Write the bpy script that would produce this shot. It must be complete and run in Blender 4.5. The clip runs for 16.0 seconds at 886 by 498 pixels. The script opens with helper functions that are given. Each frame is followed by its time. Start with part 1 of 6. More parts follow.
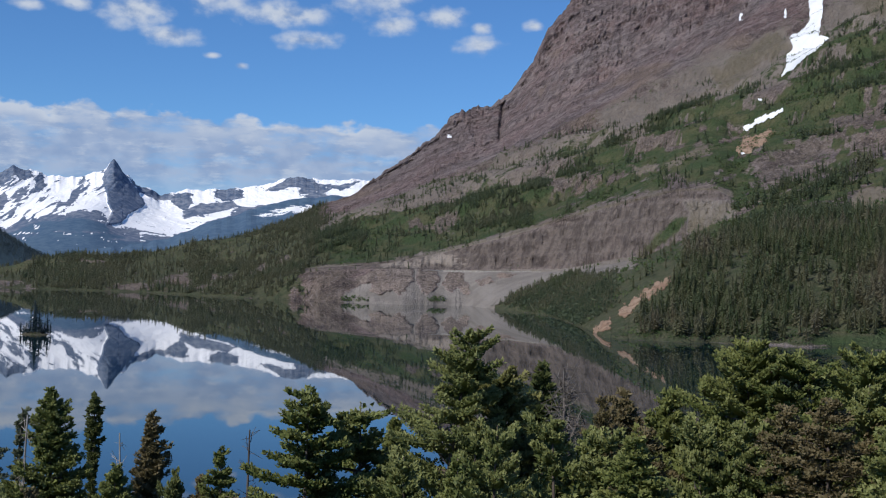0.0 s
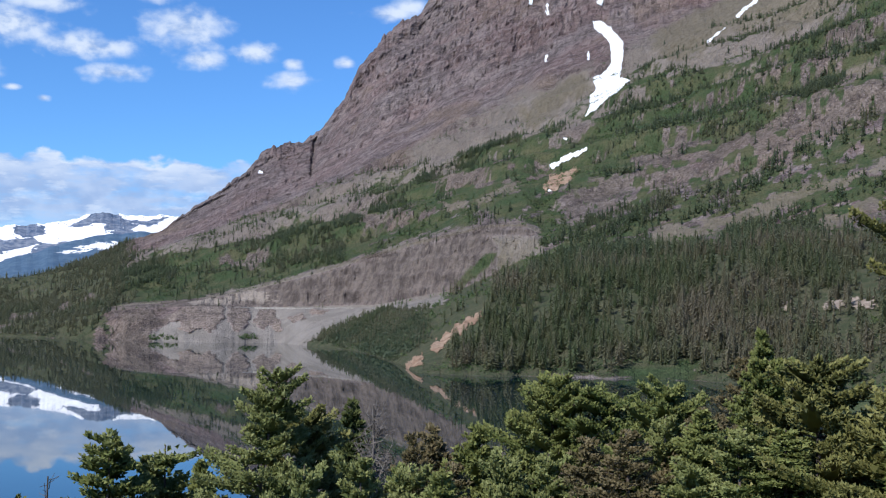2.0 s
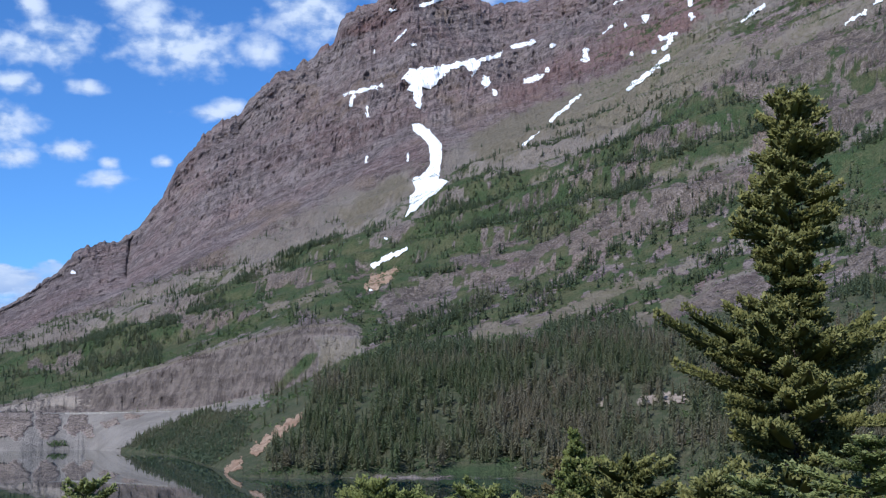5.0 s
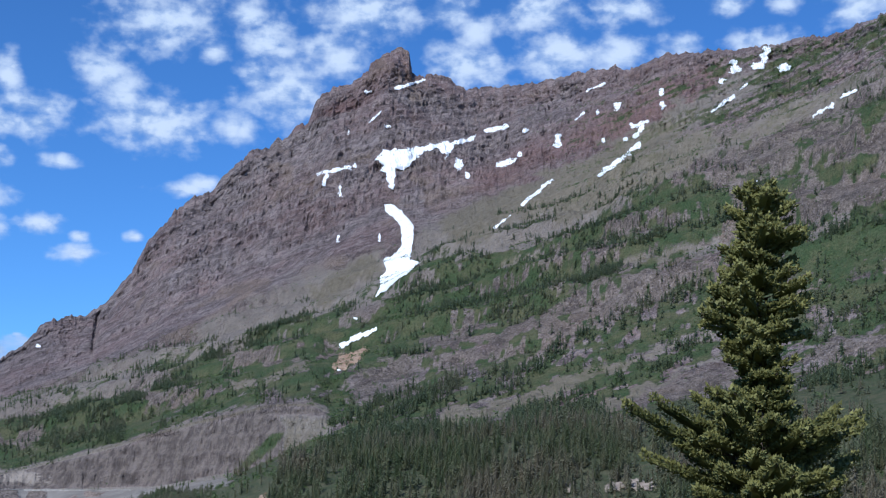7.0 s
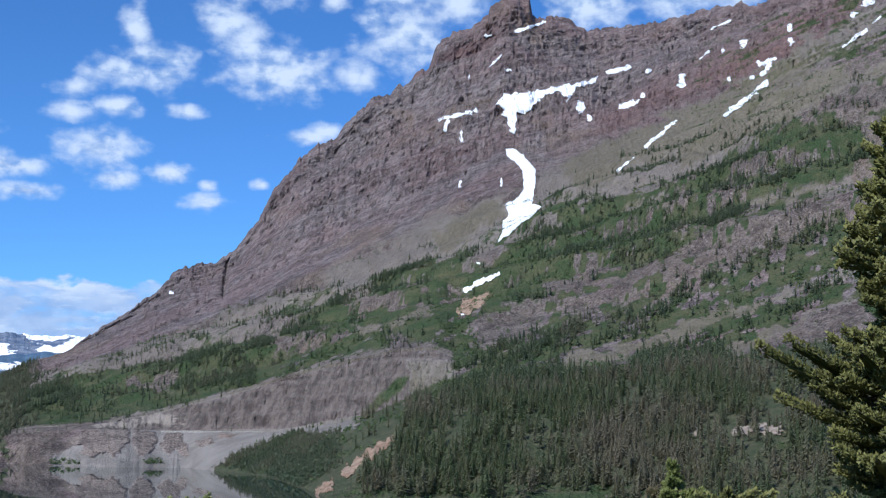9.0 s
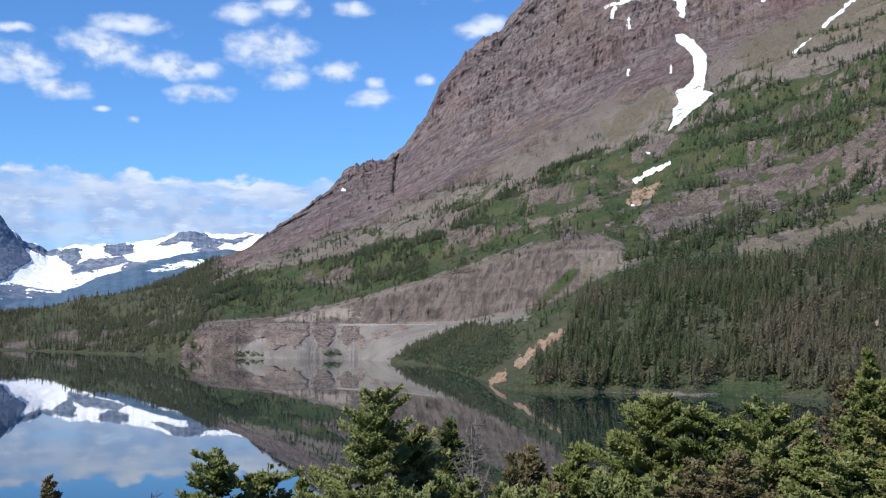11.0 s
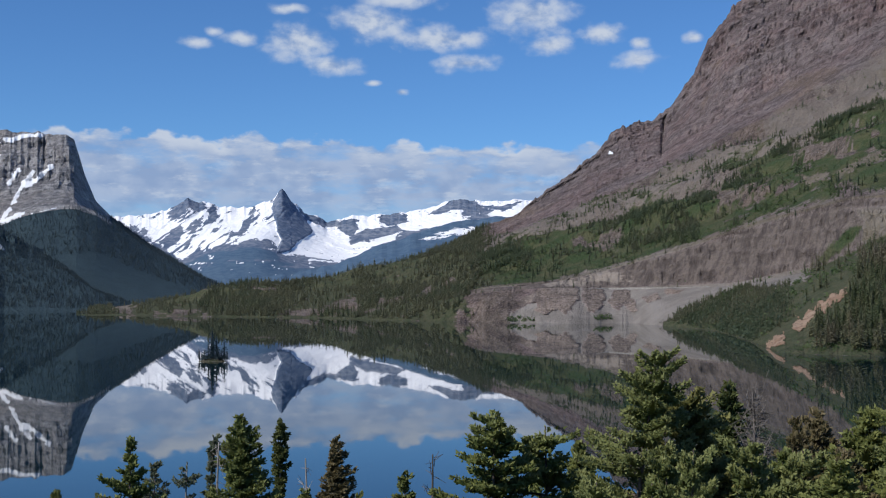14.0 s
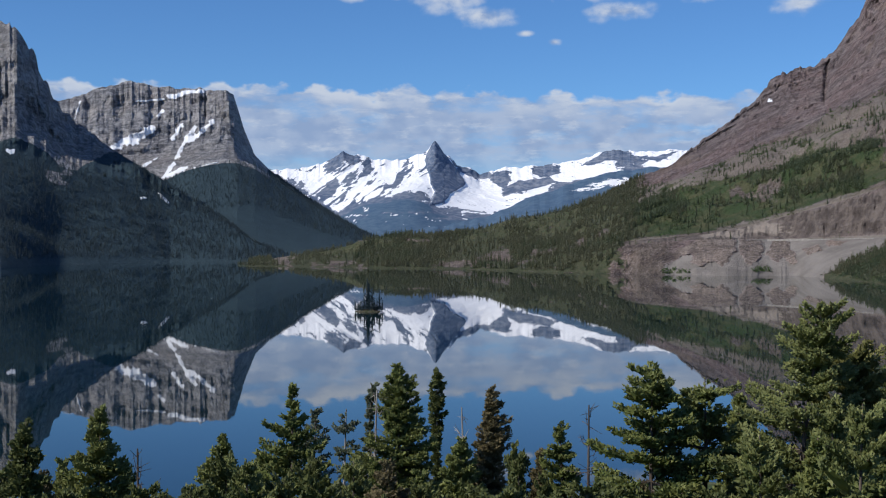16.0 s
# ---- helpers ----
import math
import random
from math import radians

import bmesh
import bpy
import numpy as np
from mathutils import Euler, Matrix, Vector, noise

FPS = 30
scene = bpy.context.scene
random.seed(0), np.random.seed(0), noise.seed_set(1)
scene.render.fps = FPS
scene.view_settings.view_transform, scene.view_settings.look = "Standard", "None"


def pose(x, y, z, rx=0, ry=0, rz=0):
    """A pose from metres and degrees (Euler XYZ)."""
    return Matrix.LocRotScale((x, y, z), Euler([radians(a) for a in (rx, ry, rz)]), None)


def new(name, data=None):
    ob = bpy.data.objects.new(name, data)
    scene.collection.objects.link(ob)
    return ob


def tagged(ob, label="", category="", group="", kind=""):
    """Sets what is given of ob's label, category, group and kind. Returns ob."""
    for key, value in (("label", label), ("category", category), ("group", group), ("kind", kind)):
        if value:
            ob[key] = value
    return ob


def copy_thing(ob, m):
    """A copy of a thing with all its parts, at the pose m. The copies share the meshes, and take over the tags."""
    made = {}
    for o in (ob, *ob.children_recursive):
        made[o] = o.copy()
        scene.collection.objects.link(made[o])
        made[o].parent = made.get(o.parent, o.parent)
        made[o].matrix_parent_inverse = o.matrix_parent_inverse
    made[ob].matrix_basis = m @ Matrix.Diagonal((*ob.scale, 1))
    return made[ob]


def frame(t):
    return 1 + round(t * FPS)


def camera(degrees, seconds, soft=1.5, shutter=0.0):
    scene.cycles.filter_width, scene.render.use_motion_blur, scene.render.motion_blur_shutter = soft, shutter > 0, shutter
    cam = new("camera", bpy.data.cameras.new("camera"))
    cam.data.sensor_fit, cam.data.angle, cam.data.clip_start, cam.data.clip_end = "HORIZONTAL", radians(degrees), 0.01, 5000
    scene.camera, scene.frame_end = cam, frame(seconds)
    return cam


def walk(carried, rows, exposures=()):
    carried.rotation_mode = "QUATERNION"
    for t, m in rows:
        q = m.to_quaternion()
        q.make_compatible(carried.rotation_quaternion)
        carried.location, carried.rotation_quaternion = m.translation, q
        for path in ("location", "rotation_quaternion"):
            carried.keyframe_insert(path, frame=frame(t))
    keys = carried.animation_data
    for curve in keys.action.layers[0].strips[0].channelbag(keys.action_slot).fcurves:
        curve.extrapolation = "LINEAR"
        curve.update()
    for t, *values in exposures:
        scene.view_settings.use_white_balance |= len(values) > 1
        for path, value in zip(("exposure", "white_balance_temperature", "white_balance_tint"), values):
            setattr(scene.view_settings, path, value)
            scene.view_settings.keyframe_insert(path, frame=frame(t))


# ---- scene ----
cam = camera(39.22, 16.0, soft=1.15)

PATH = [
    (0.0, 0.000, 0.000, 26.000, 91.186, -1.445, 0.000),
    (0.5, 0.018, 0.005, 25.998, 91.582, -1.232, -2.070),
    (1.0, 0.029, 0.009, 26.004, 92.143, -0.717, -4.185),
    (1.5, 0.040, 0.013, 26.006, 92.528, -0.670, -6.554),
    (2.0, 0.052, -0.001, 26.016, 93.024, -0.877, -8.615),
    (2.5, 0.064, -0.021, 26.027, 94.007, -0.368, -10.214),
    (3.0, 0.069, -0.023, 26.028, 94.566, -0.142, -11.349),
    (3.5, 0.092, -0.024, 26.030, 95.230, 0.257, -12.598),
    (4.0, 0.102, -0.035, 26.040, 95.852, 0.159, -14.565),
    (4.5, 0.106, -0.052, 26.053, 96.834, 0.170, -16.281),
    (4.7, 0.103, -0.054, 26.049, 97.140, 0.269, -16.592),
    (6.8, 0.103, -0.069, 26.104, 101.146, -0.631, -18.233),
    (7.0, 0.098, -0.069, 26.099, 101.407, -0.792, -18.320),
    (7.5, 0.075, -0.082, 26.105, 101.543, -0.500, -17.661),
    (8.0, 0.038, -0.084, 26.086, 101.187, -0.734, -15.580),
    (8.5, 0.024, -0.079, 26.075, 100.238, -1.043, -14.259),
    (9.0, 0.017, -0.077, 26.066, 98.766, -1.096, -12.655),
    (9.2, -0.001, -0.076, 26.053, 98.426, -1.126, -11.848),
    (11.3, -0.180, -0.069, 26.061, 93.247, -0.688, -3.316),
    (11.5, -0.185, -0.067, 26.054, 93.066, -0.698, -2.253),
    (12.0, -0.197, -0.057, 26.050, 92.656, -0.419, 0.071),
    (12.5, -0.206, -0.045, 26.047, 92.442, 0.167, 2.785),
    (13.0, -0.200, -0.028, 26.045, 92.189, 0.513, 4.863),
    (13.5, -0.197, -0.017, 26.042, 92.073, 0.340, 6.079),
    (14.0, -0.208, -0.009, 26.046, 92.018, 0.129, 7.580),
    (14.5, -0.224, -0.002, 26.032, 91.766, 0.066, 9.130),
    (15.0, -0.238, 0.014, 26.034, 91.154, 0.098, 11.077),
    (15.5, -0.253, 0.029, 26.026, 90.364, 0.050, 12.806),
    (16.0, -0.264, 0.036, 26.026, 89.808, 0.145, 14.607),
]
walk(cam, [(t, pose(*p)) for t, *p in PATH],
     [(0, -0.4, 6450, 10), (0.5, -0.25, 6430, 10), (1, -0.1, 6350, 10), (1.5, 0, 6270, 10), (2.5, 0.08, 6100, 10), (4.5, 0.02, 5900, 10), (7, -0.08, 5620, 8), (9, 0.0, 5780, 8),
      (11.5, 0.15, 6500, 10), (12, 0.1, 6500, 10), (12.5, 0, 6480, 10), (13, -0.15, 6450, 10), (13.5, -0.28, 6430, 10), (14, -0.38, 6430, 10), (16, -0.36, 6500, 10)])

# ---- world, sun, exposure ----
SUN_AZ, SUN_EL = -134.0, 41.0      # degrees from the view's axis (negative: left) and above the horizon


def toward(az, el):
    a, e = radians(az), radians(el)
    return Vector((math.sin(a) * math.cos(e), math.cos(a) * math.cos(e), math.sin(e)))


sun_data = bpy.data.lights.new("sun", "SUN")
sun_data.energy, sun_data.angle, sun_data.color = 4.8, radians(0.53), (1.0, 0.95, 0.88)
sun = new("sun", sun_data)
sun.matrix_world = Matrix.Translation((0, 0, 500)) @ toward(SUN_AZ, SUN_EL).to_track_quat("Z", "Y").to_matrix().to_4x4()


class Nodes:
    """Short hand for node trees: n(type, inputs..., settings...) makes a node and returns its first output."""

    def __init__(self, tree):
        self.tree = tree

    def node(self, kind, **settings):
        nd = self.tree.nodes.new(kind)
        for key, value in settings.items():
            if key == "op":
                nd.operation = value
            elif key == "blend":
                nd.data_type, nd.blend_type = "RGBA", value
            elif key == "attr":
                nd.attribute_name = value
            elif key == "clamp":
                nd.use_clamp = value
            elif key == "mode":
                nd.feature = value
        return nd

    def put(self, socket, value):
        if isinstance(value, bpy.types.NodeSocket):
            self.tree.links.new(value, socket)
        elif value is not None:
            socket.default_value = value

    def math(self, op, a, b=None, c=None, clamp=False):
        nd = self.node("ShaderNodeMath", op=op, clamp=clamp)
        for s, v in zip(nd.inputs, (a, b, c)):
            self.put(s, v)
        return nd.outputs[0]

    def vec(self, op, a, b=None, out=0):
        nd = self.node("ShaderNodeVectorMath", op=op)
        for s, v in zip(nd.inputs, (a, b)):
            self.put(s, v)
        return nd.outputs[out]

    def noise(self, vector, scale, detail=4.0, rough=0.55, distort=0.0):
        nd = self.node("ShaderNodeTexNoise")
        self.put(nd.inputs["Vector"], vector)
        nd.inputs["Scale"].default_value = scale
        nd.inputs["Detail"].default_value = detail
        nd.inputs["Roughness"].default_value = rough
        nd.inputs["Distortion"].default_value = distort
        return nd.outputs[0]

    def step(self, value, low, high, to_low=0.0, to_high=1.0):
        nd = self.node("ShaderNodeMapRange")
        nd.interpolation_type = "SMOOTHSTEP"
        for s, v in zip(nd.inputs, (value, low, high, to_low, to_high)):
            self.put(s, v)
        return nd.outputs[0]

    def mix(self, fac, a, b, blend="MIX"):
        nd = self.node("ShaderNodeMix", blend=blend)
        self.put(nd.inputs[0], fac)
        self.put(nd.inputs[6], a if isinstance(a, bpy.types.NodeSocket) else (*a, 1.0))
        self.put(nd.inputs[7], b if isinstance(b, bpy.types.NodeSocket) else (*b, 1.0))
        return nd.outputs[2]

    def attribute(self, name):
        return self.node("ShaderNodeAttribute", attr=name).outputs["Fac"]

    def place(self, scale=(1, 1, 1), turn=(0, 0, 0)):
        geo = self.node("ShaderNodeNewGeometry")
        mp = self.node("ShaderNodeMapping")
        self.put(mp.inputs[0], geo.outputs["Position"])
        mp.inputs["Rotation"].default_value = [radians(v) for v in turn]
        mp.inputs["Scale"].default_value = scale
        return mp.outputs[0]

    def layers(self, dip, across, up):
        """Coordinates for rock beds that rise to the right by the given dip."""
        geo = self.node("ShaderNodeNewGeometry")
        parts = self.node("ShaderNodeSeparateXYZ")
        self.put(parts.inputs[0], geo.outputs["Position"])
        both = self.node("ShaderNodeCombineXYZ")
        self.put(both.inputs[0], self.math("MULTIPLY", parts.outputs[0], across))
        self.put(both.inputs[1], self.math("MULTIPLY", parts.outputs[1], across))
        self.put(both.inputs[2], self.math("MULTIPLY", self.math("SUBTRACT", parts.outputs[2], self.math("MULTIPLY", parts.outputs[0], dip)), up))
        return both.outputs[0]

    def blocks(self, vector, wobble):
        """A value for each block of a jointed rock face."""
        nd = self.node("ShaderNodeTexVoronoi")
        self.put(nd.inputs["Vector"], self.vec("ADD", vector, self.math("MULTIPLY", wobble, 0.9)))
        nd.inputs["Scale"].default_value = 1.0
        part = self.node("ShaderNodeSeparateXYZ")
        self.put(part.inputs[0], nd.outputs["Color"])
        return part.outputs[0]

    def island(self):
        return self.node("ShaderNodeNewGeometry").outputs["Random Per Island"]


world = bpy.data.worlds.new("sky")
scene.world = world
world.use_nodes = True
world.node_tree.nodes.clear()
W = Nodes(world.node_tree)
sky = W.node("ShaderNodeTexSky")
sky.sky_type, sky.sun_disc = "NISHITA", False
sky.sun_elevation, sky.sun_rotation = radians(SUN_EL), radians(SUN_AZ)
sky.altitude, sky.air_density, sky.dust_density, sky.ozone_density = 1400, 1.0, 0.2, 2.5
gen = W.node("ShaderNodeTexCoord").outputs["Generated"]
sep = W.node("ShaderNodeSeparateXYZ")
W.put(sep.inputs[0], gen)
SX, SY, SZ = sep.outputs
flat_len = W.math("SQRT", W.math("ADD", W.math("MULTIPLY", SX, SX), W.math("MULTIPLY", SY, SY)))
# azimuth and height over the horizon, in degrees
AZ = W.math("MULTIPLY", W.math("ARCTAN2", SX, SY), 57.29578)
EL = W.math("MULTIPLY", W.math("ARCTAN2", SZ, flat_len), 57.29578)
ae = W.node("ShaderNodeCombineXYZ")
W.put(ae.inputs[0], AZ)
W.put(ae.inputs[1], EL)
AE = ae.outputs[0]
# a long low bank of stratocumulus over the valley head and loose cumulus higher up: (azimuth, elevation, half width, half height)
CUMULUS_RIGHT = [(4.6, 21.1, 2.13, 1.13), (7.1, 20.0, 0.63, 0.45), (8.6, 21.7, 1.00, 0.75), (9.6, 20.5, 1.13, 1.00), (14.2, 22.0, 2.38, 0.95), (12.7, 20.1, 1.38, 0.88), (10.6, 18.3, 1.80, 1.25), (9.1, 18.9, 0.63, 0.75), (4.4, 16.6, 2.38, 1.05), (2.0, 18.8, 1.00, 1.00), (2.9, 17.8, 1.00, 0.75), (-0.9, 16.9, 1.50, 0.45), (-0.7, 16.0, 0.88, 0.55), (-2.1, 18.1, 0.55, 0.75), (6.1, 13.7, 1.25, 0.30), (6.8, 14.0, 0.63, 0.35), (0.4, 14.5, 0.70, 0.25), (8.6, 16.5, 0.75, 0.65)]
CUMULUS_RIDGE = [(19.6, 21.2, 0.88, 0.88), (19.3, 19.8, 1.75, 1.00), (18.4, 22.2, 1.13, 0.63), (22.6, 22.2, 1.75, 0.75), (23.7, 20.2, 1.75, 1.00), (26.4, 20.1, 1.38, 0.80), (26.9, 22.2, 1.50, 0.63), (29.3, 20.4, 1.00, 0.55), (33.2, 20.4, 1.38, 0.50), (37.6, 21.4, 1.25, 0.70), (31.7, 22.1, 0.75, 0.35), (34.3, 21.9, 0.63, 0.30)]
CUMULUS_MIDDLE = [(-4.6, 14.1, 1.00, 0.45), (-2.7, 14.5, 0.95, 0.40), (-2.6, 16.0, 1.50, 0.55), (-4.7, 15.2, 0.75, 0.40), (-0.6, 16.1, 0.88, 0.45), (8.1, 16.6, 1.00, 0.60)]
CUMULUS_LEFT = [(-14.2, 11.4, 1.25, 0.68), (-10.9, 12.4, 1.50, 0.75), (-7.6, 11.6, 1.88, 0.45), (-6.5, 10.5, 1.13, 0.33), (-3.4, 12.6, 1.38, 0.90), (-2.6, 11.3, 0.88, 0.35), (-0.2, 11.7, 0.88, 0.38), (1.3, 10.5, 0.83, 0.35), (1.5, 11.3, 0.35, 0.23), (3.9, 11.4, 0.38, 0.20), (-12.7, 10.4, 1.13, 0.35), (-18.9, 11.3, 0.55, 0.20), (-16.9, 11.5, 0.75, 0.23), (-18.1, 11.8, 0.38, 0.20), (-9.5, 9.2, 0.25, 0.13), (-10.8, 9.6, 0.30, 0.10), (-14.8, 12.9, 0.75, 0.20), (-9.8, 13.3, 1.50, 0.35)]
warp = W.noise(W.vec("MULTIPLY", AE, (1.0, 1.5, 1.0)), 0.7, 5, 0.46)
wisp = W.noise(W.vec("MULTIPLY", AE, (1.0, 1.3, 1.0)), 1.7, 4, 0.5)
band_n = W.noise(W.vec("MULTIPLY", AE, (0.42, 1.25, 1.0)), 0.7, 6, 0.58)
nearest = None
for ca, ce, cw, ch in CUMULUS_RIGHT + CUMULUS_RIDGE + CUMULUS_MIDDLE + CUMULUS_LEFT:
    q = W.vec("MULTIPLY", W.vec("SUBTRACT", AE, (ca, ce, 0)), (0.8 / cw, 0.8 / ch, 0))
    r = W.vec("LENGTH", q, out=1)
    nearest = r if nearest is None else W.math("MINIMUM", nearest, r)
body = W.math("ADD", W.math("SUBTRACT", 1.0, nearest), W.math("ADD", W.math("MULTIPLY", W.math("SUBTRACT", warp, 0.5), 2.0), W.math("MULTIPLY", W.math("SUBTRACT", wisp, 0.5), 0.8)))
body = W.math("MULTIPLY", W.step(body, -0.3, 1.0), W.step(nearest, 1.9, 1.2))
# more of the same kind overhead and behind, for the light
high = W.math("MULTIPLY", W.step(W.noise(gen, 5.0, 6), 0.56, 0.68), W.step(EL, 24.5, 29.0))
band_top = W.math("ADD", W.math("ADD", 6.55, W.math("MULTIPLY", W.step(AZ, -6.0, -18.0), 0.45)), W.math("MULTIPLY", W.math("SUBTRACT", warp, 0.5), 2.2))
band = W.math("MULTIPLY", W.step(EL, W.math("ADD", band_top, 0.22), W.math("SUBTRACT", band_top, 0.1)), W.step(AZ, 14.0, 0.0, 0.3, 1.0))
band = W.math("MULTIPLY", band, W.step(band_n, 0.3, 0.52, 0.42, 0.97))
band = W.math("MULTIPLY", band, W.step(EL, 3.2, 4.6, 0.55, 1.0))
cover = W.math("MAXIMUM", W.math("MAXIMUM", band, body), high)
rim = W.step(EL, W.math("SUBTRACT", band_top, 1.1), band_top)
lit = W.math("MAXIMUM", W.math("MULTIPLY", W.step(W.math("ADD", W.math("MULTIPLY", wisp, 0.35), W.math("MULTIPLY", warp, 0.65)), 0.4, 0.58), W.step(EL, 8.0, 9.0)), W.math("MULTIPLY", rim, W.step(band_n, 0.42, 0.58)))
mott = W.noise(W.vec("MULTIPLY", AE, (0.6, 1.9, 1.0)), 1.0, 6, 0.62)
lit = W.math("MAXIMUM", lit, W.math("MULTIPLY", W.math("MULTIPLY", W.step(mott, 0.5, 0.68), W.step(EL, 9.0, 8.0)), 0.6))
cloud_col = W.mix(lit, W.mix(W.step(warp, 0.35, 0.65), (2.9, 4.0, 6.2), (4.1, 5.1, 7.0)), (5.9, 6.6, 7.8))
blue = W.mix(1.0, sky.outputs[0], (0.525, 0.845, 1.21), "MULTIPLY")
cloudy = W.mix(cover, blue, cloud_col)

out = W.node("ShaderNodeOutputWorld")
bg = W.node("ShaderNodeBackground")
W.put(bg.inputs[0], cloudy)
bg.inputs[1].default_value = 0.12
W.put(out.inputs[0], bg.outputs[0])


# ---- materials ----
def material(name):
    m = bpy.data.materials.new(name)
    m.use_nodes = True
    m.node_tree.nodes.clear()
    n = Nodes(m.node_tree)
    bsdf = n.node("ShaderNodeBsdfPrincipled")
    o = n.node("ShaderNodeOutputMaterial")
    n.put(o.inputs[0], bsdf.outputs[0])
    return m, n, bsdf


def finish(n, bsdf, colour, rough=0.9, height=None, strength=0.5, distance=1.0, spec=0.2):
    """Wire colour, roughness, gloss and relief into the surface."""
    n.put(bsdf.inputs["Base Color"], colour if isinstance(colour, bpy.types.NodeSocket) else (*colour, 1.0))
    n.put(bsdf.inputs["Roughness"], rough)
    n.put(bsdf.inputs["Specular IOR Level"], spec)
    if height is not None:
        bp = n.node("ShaderNodeBump")
        n.put(bp.inputs["Height"], height)
        n.put(bp.inputs["Strength"], strength)
        bp.inputs["Distance"].default_value = distance
        n.put(bsdf.inputs["Normal"], bp.outputs[0])


def rock_material(name, dark, light, red, scree, grass_a, grass_b, fine=1.0, dip=0.32, warm=0.6):
    """Layered rock with scree and plant cover, driven by the cover attributes that the terrain carries."""
    m, n, bsdf = material(name)
    p = n.place()
    big = n.noise(p, 0.006 * fine, 5, 0.6)
    mid = n.noise(p, 0.03 * fine, 6, 0.68, 0.4)
    small = n.noise(p, 0.16 * fine, 5, 0.72)
    grit = n.noise(p, 0.5 * fine, 3, 0.7)
    beds = n.noise(n.layers(dip, 0.007, 0.15), 1.0, 4, 0.62, 0.6)
    courses = n.noise(n.layers(dip, 0.003, 0.03), 1.0, 4, 0.55, 0.4)
    joint = n.noise(n.place((0.11, 0.11, 0.014), (0, 10, 0)), 1.0 * fine, 5, 0.68, 0.5)
    crack = n.noise(n.place((0.3, 0.3, 0.04), (0, 14, 0)), 1.0 * fine, 4, 0.7, 0.6)
    block = n.blocks(n.layers(dip, 0.085, 0.13), small)
    rock = n.mix(n.step(n.math("ADD", n.math("MULTIPLY", beds, 0.4), n.math("ADD", n.math("MULTIPLY", courses, 0.35), n.math("MULTIPLY", mid, 0.25))), 0.4, 0.6), dark, light)
    rock = n.mix(n.math("MULTIPLY", n.step(big, 0.42, 0.62), 0.4), rock, red)
    rock = n.mix(n.math("MULTIPLY", n.step(block, 0.5, 1.0), 0.55), rock, tuple(v * 1.15 for v in light))
    rock = n.mix(n.math("MULTIPLY", n.step(block, 0.42, 0.05), 0.5), rock, tuple(v * 0.62 for v in dark))
    rock = n.mix(n.math("MULTIPLY", n.step(joint, 0.47, 0.36), 0.7), rock, tuple(v * 0.45 for v in dark))
    face = n.mix(n.step(n.math("ADD", n.math("MULTIPLY", joint, 0.65), n.math("MULTIPLY", small, 0.35)), 0.4, 0.6), (0.085, 0.071, 0.064), (0.178, 0.15, 0.13))
    rock = n.mix(n.math("MULTIPLY", n.attribute("earthy"), 0.8), rock, n.mix(n.step(n.math("ADD", n.math("MULTIPLY", joint, 0.5), n.math("MULTIPLY", mid, 0.5)), 0.4, 0.6), (0.13, 0.108, 0.085), (0.262, 0.218, 0.175)))
    rock = n.mix(n.math("MULTIPLY", n.step(n.noise(p, 0.0045 * fine, 4, 0.6, 1.0), 0.56, 0.7), warm), rock, (0.29, 0.215, 0.16))
    rock = n.mix(n.math("MULTIPLY", n.step(crack, 0.43, 0.36), 0.7), rock, tuple(v * 0.35 for v in dark))
    rock = n.mix(n.math("MULTIPLY", n.step(crack, 0.57, 0.67), 0.45), rock, tuple(v * 1.25 for v in light))
    rock = n.mix(n.attribute("red"), rock, n.mix(n.step(small, 0.35, 0.65), red, tuple(v * 0.6 for v in red)))
    rock = n.mix(n.math("MULTIPLY", n.step(mid, 0.5, 0.36), 0.4), rock, tuple(v * 0.5 for v in dark))
    rock = n.mix(n.math("MULTIPLY", n.step(grit, 0.54, 0.66), 0.5), rock, tuple(v * 1.35 for v in light))
    rock = n.mix(n.math("MULTIPLY", n.step(grit, 0.46, 0.36), 0.6), rock, tuple(v * 0.45 for v in dark))
    rock = n.mix(n.math("MULTIPLY", n.attribute("wall"), 0.88), rock, face)
    sc = n.mix(n.step(mid, 0.35, 0.65), scree, tuple(v * 0.72 for v in scree))
    sc = n.mix(n.math("MULTIPLY", n.step(small, 0.45, 0.7), 0.5), sc, tuple(v * 0.6 for v in scree))
    sc = n.mix(n.math("MULTIPLY", n.step(grit, 0.5, 0.64), 0.3), sc, tuple(v * 1.25 for v in scree))
    wobble = n.math("MULTIPLY", n.math("SUBTRACT", n.math("ADD", n.math("ADD", n.math("MULTIPLY", mid, 0.5), n.math("MULTIPLY", small, 0.35)), n.math("MULTIPLY", grit, 0.15)), 0.5), 2.3)
    sc = n.mix(n.attribute("pale"), sc, n.mix(n.step(mid, 0.35, 0.65), (0.275, 0.252, 0.228), (0.19, 0.173, 0.155)))
    s_mask = n.step(n.math("ADD", n.attribute("scree"), wobble), 0.25, 0.75)
    col = n.mix(s_mask, rock, sc)
    green = n.mix(n.step(n.noise(p, 0.035 * fine, 5, 0.68), 0.36, 0.62), grass_a, grass_b)
    green = n.mix(n.math("MULTIPLY", n.attribute("lush"), 0.6), green, n.mix(n.step(mid, 0.4, 0.6), tuple(v * 0.75 for v in grass_b), tuple(v * 1.1 for v in grass_b)))
    green = n.mix(n.math("MULTIPLY", n.step(small, 0.5, 0.7), 0.5), green, tuple(v * 0.45 for v in grass_a))
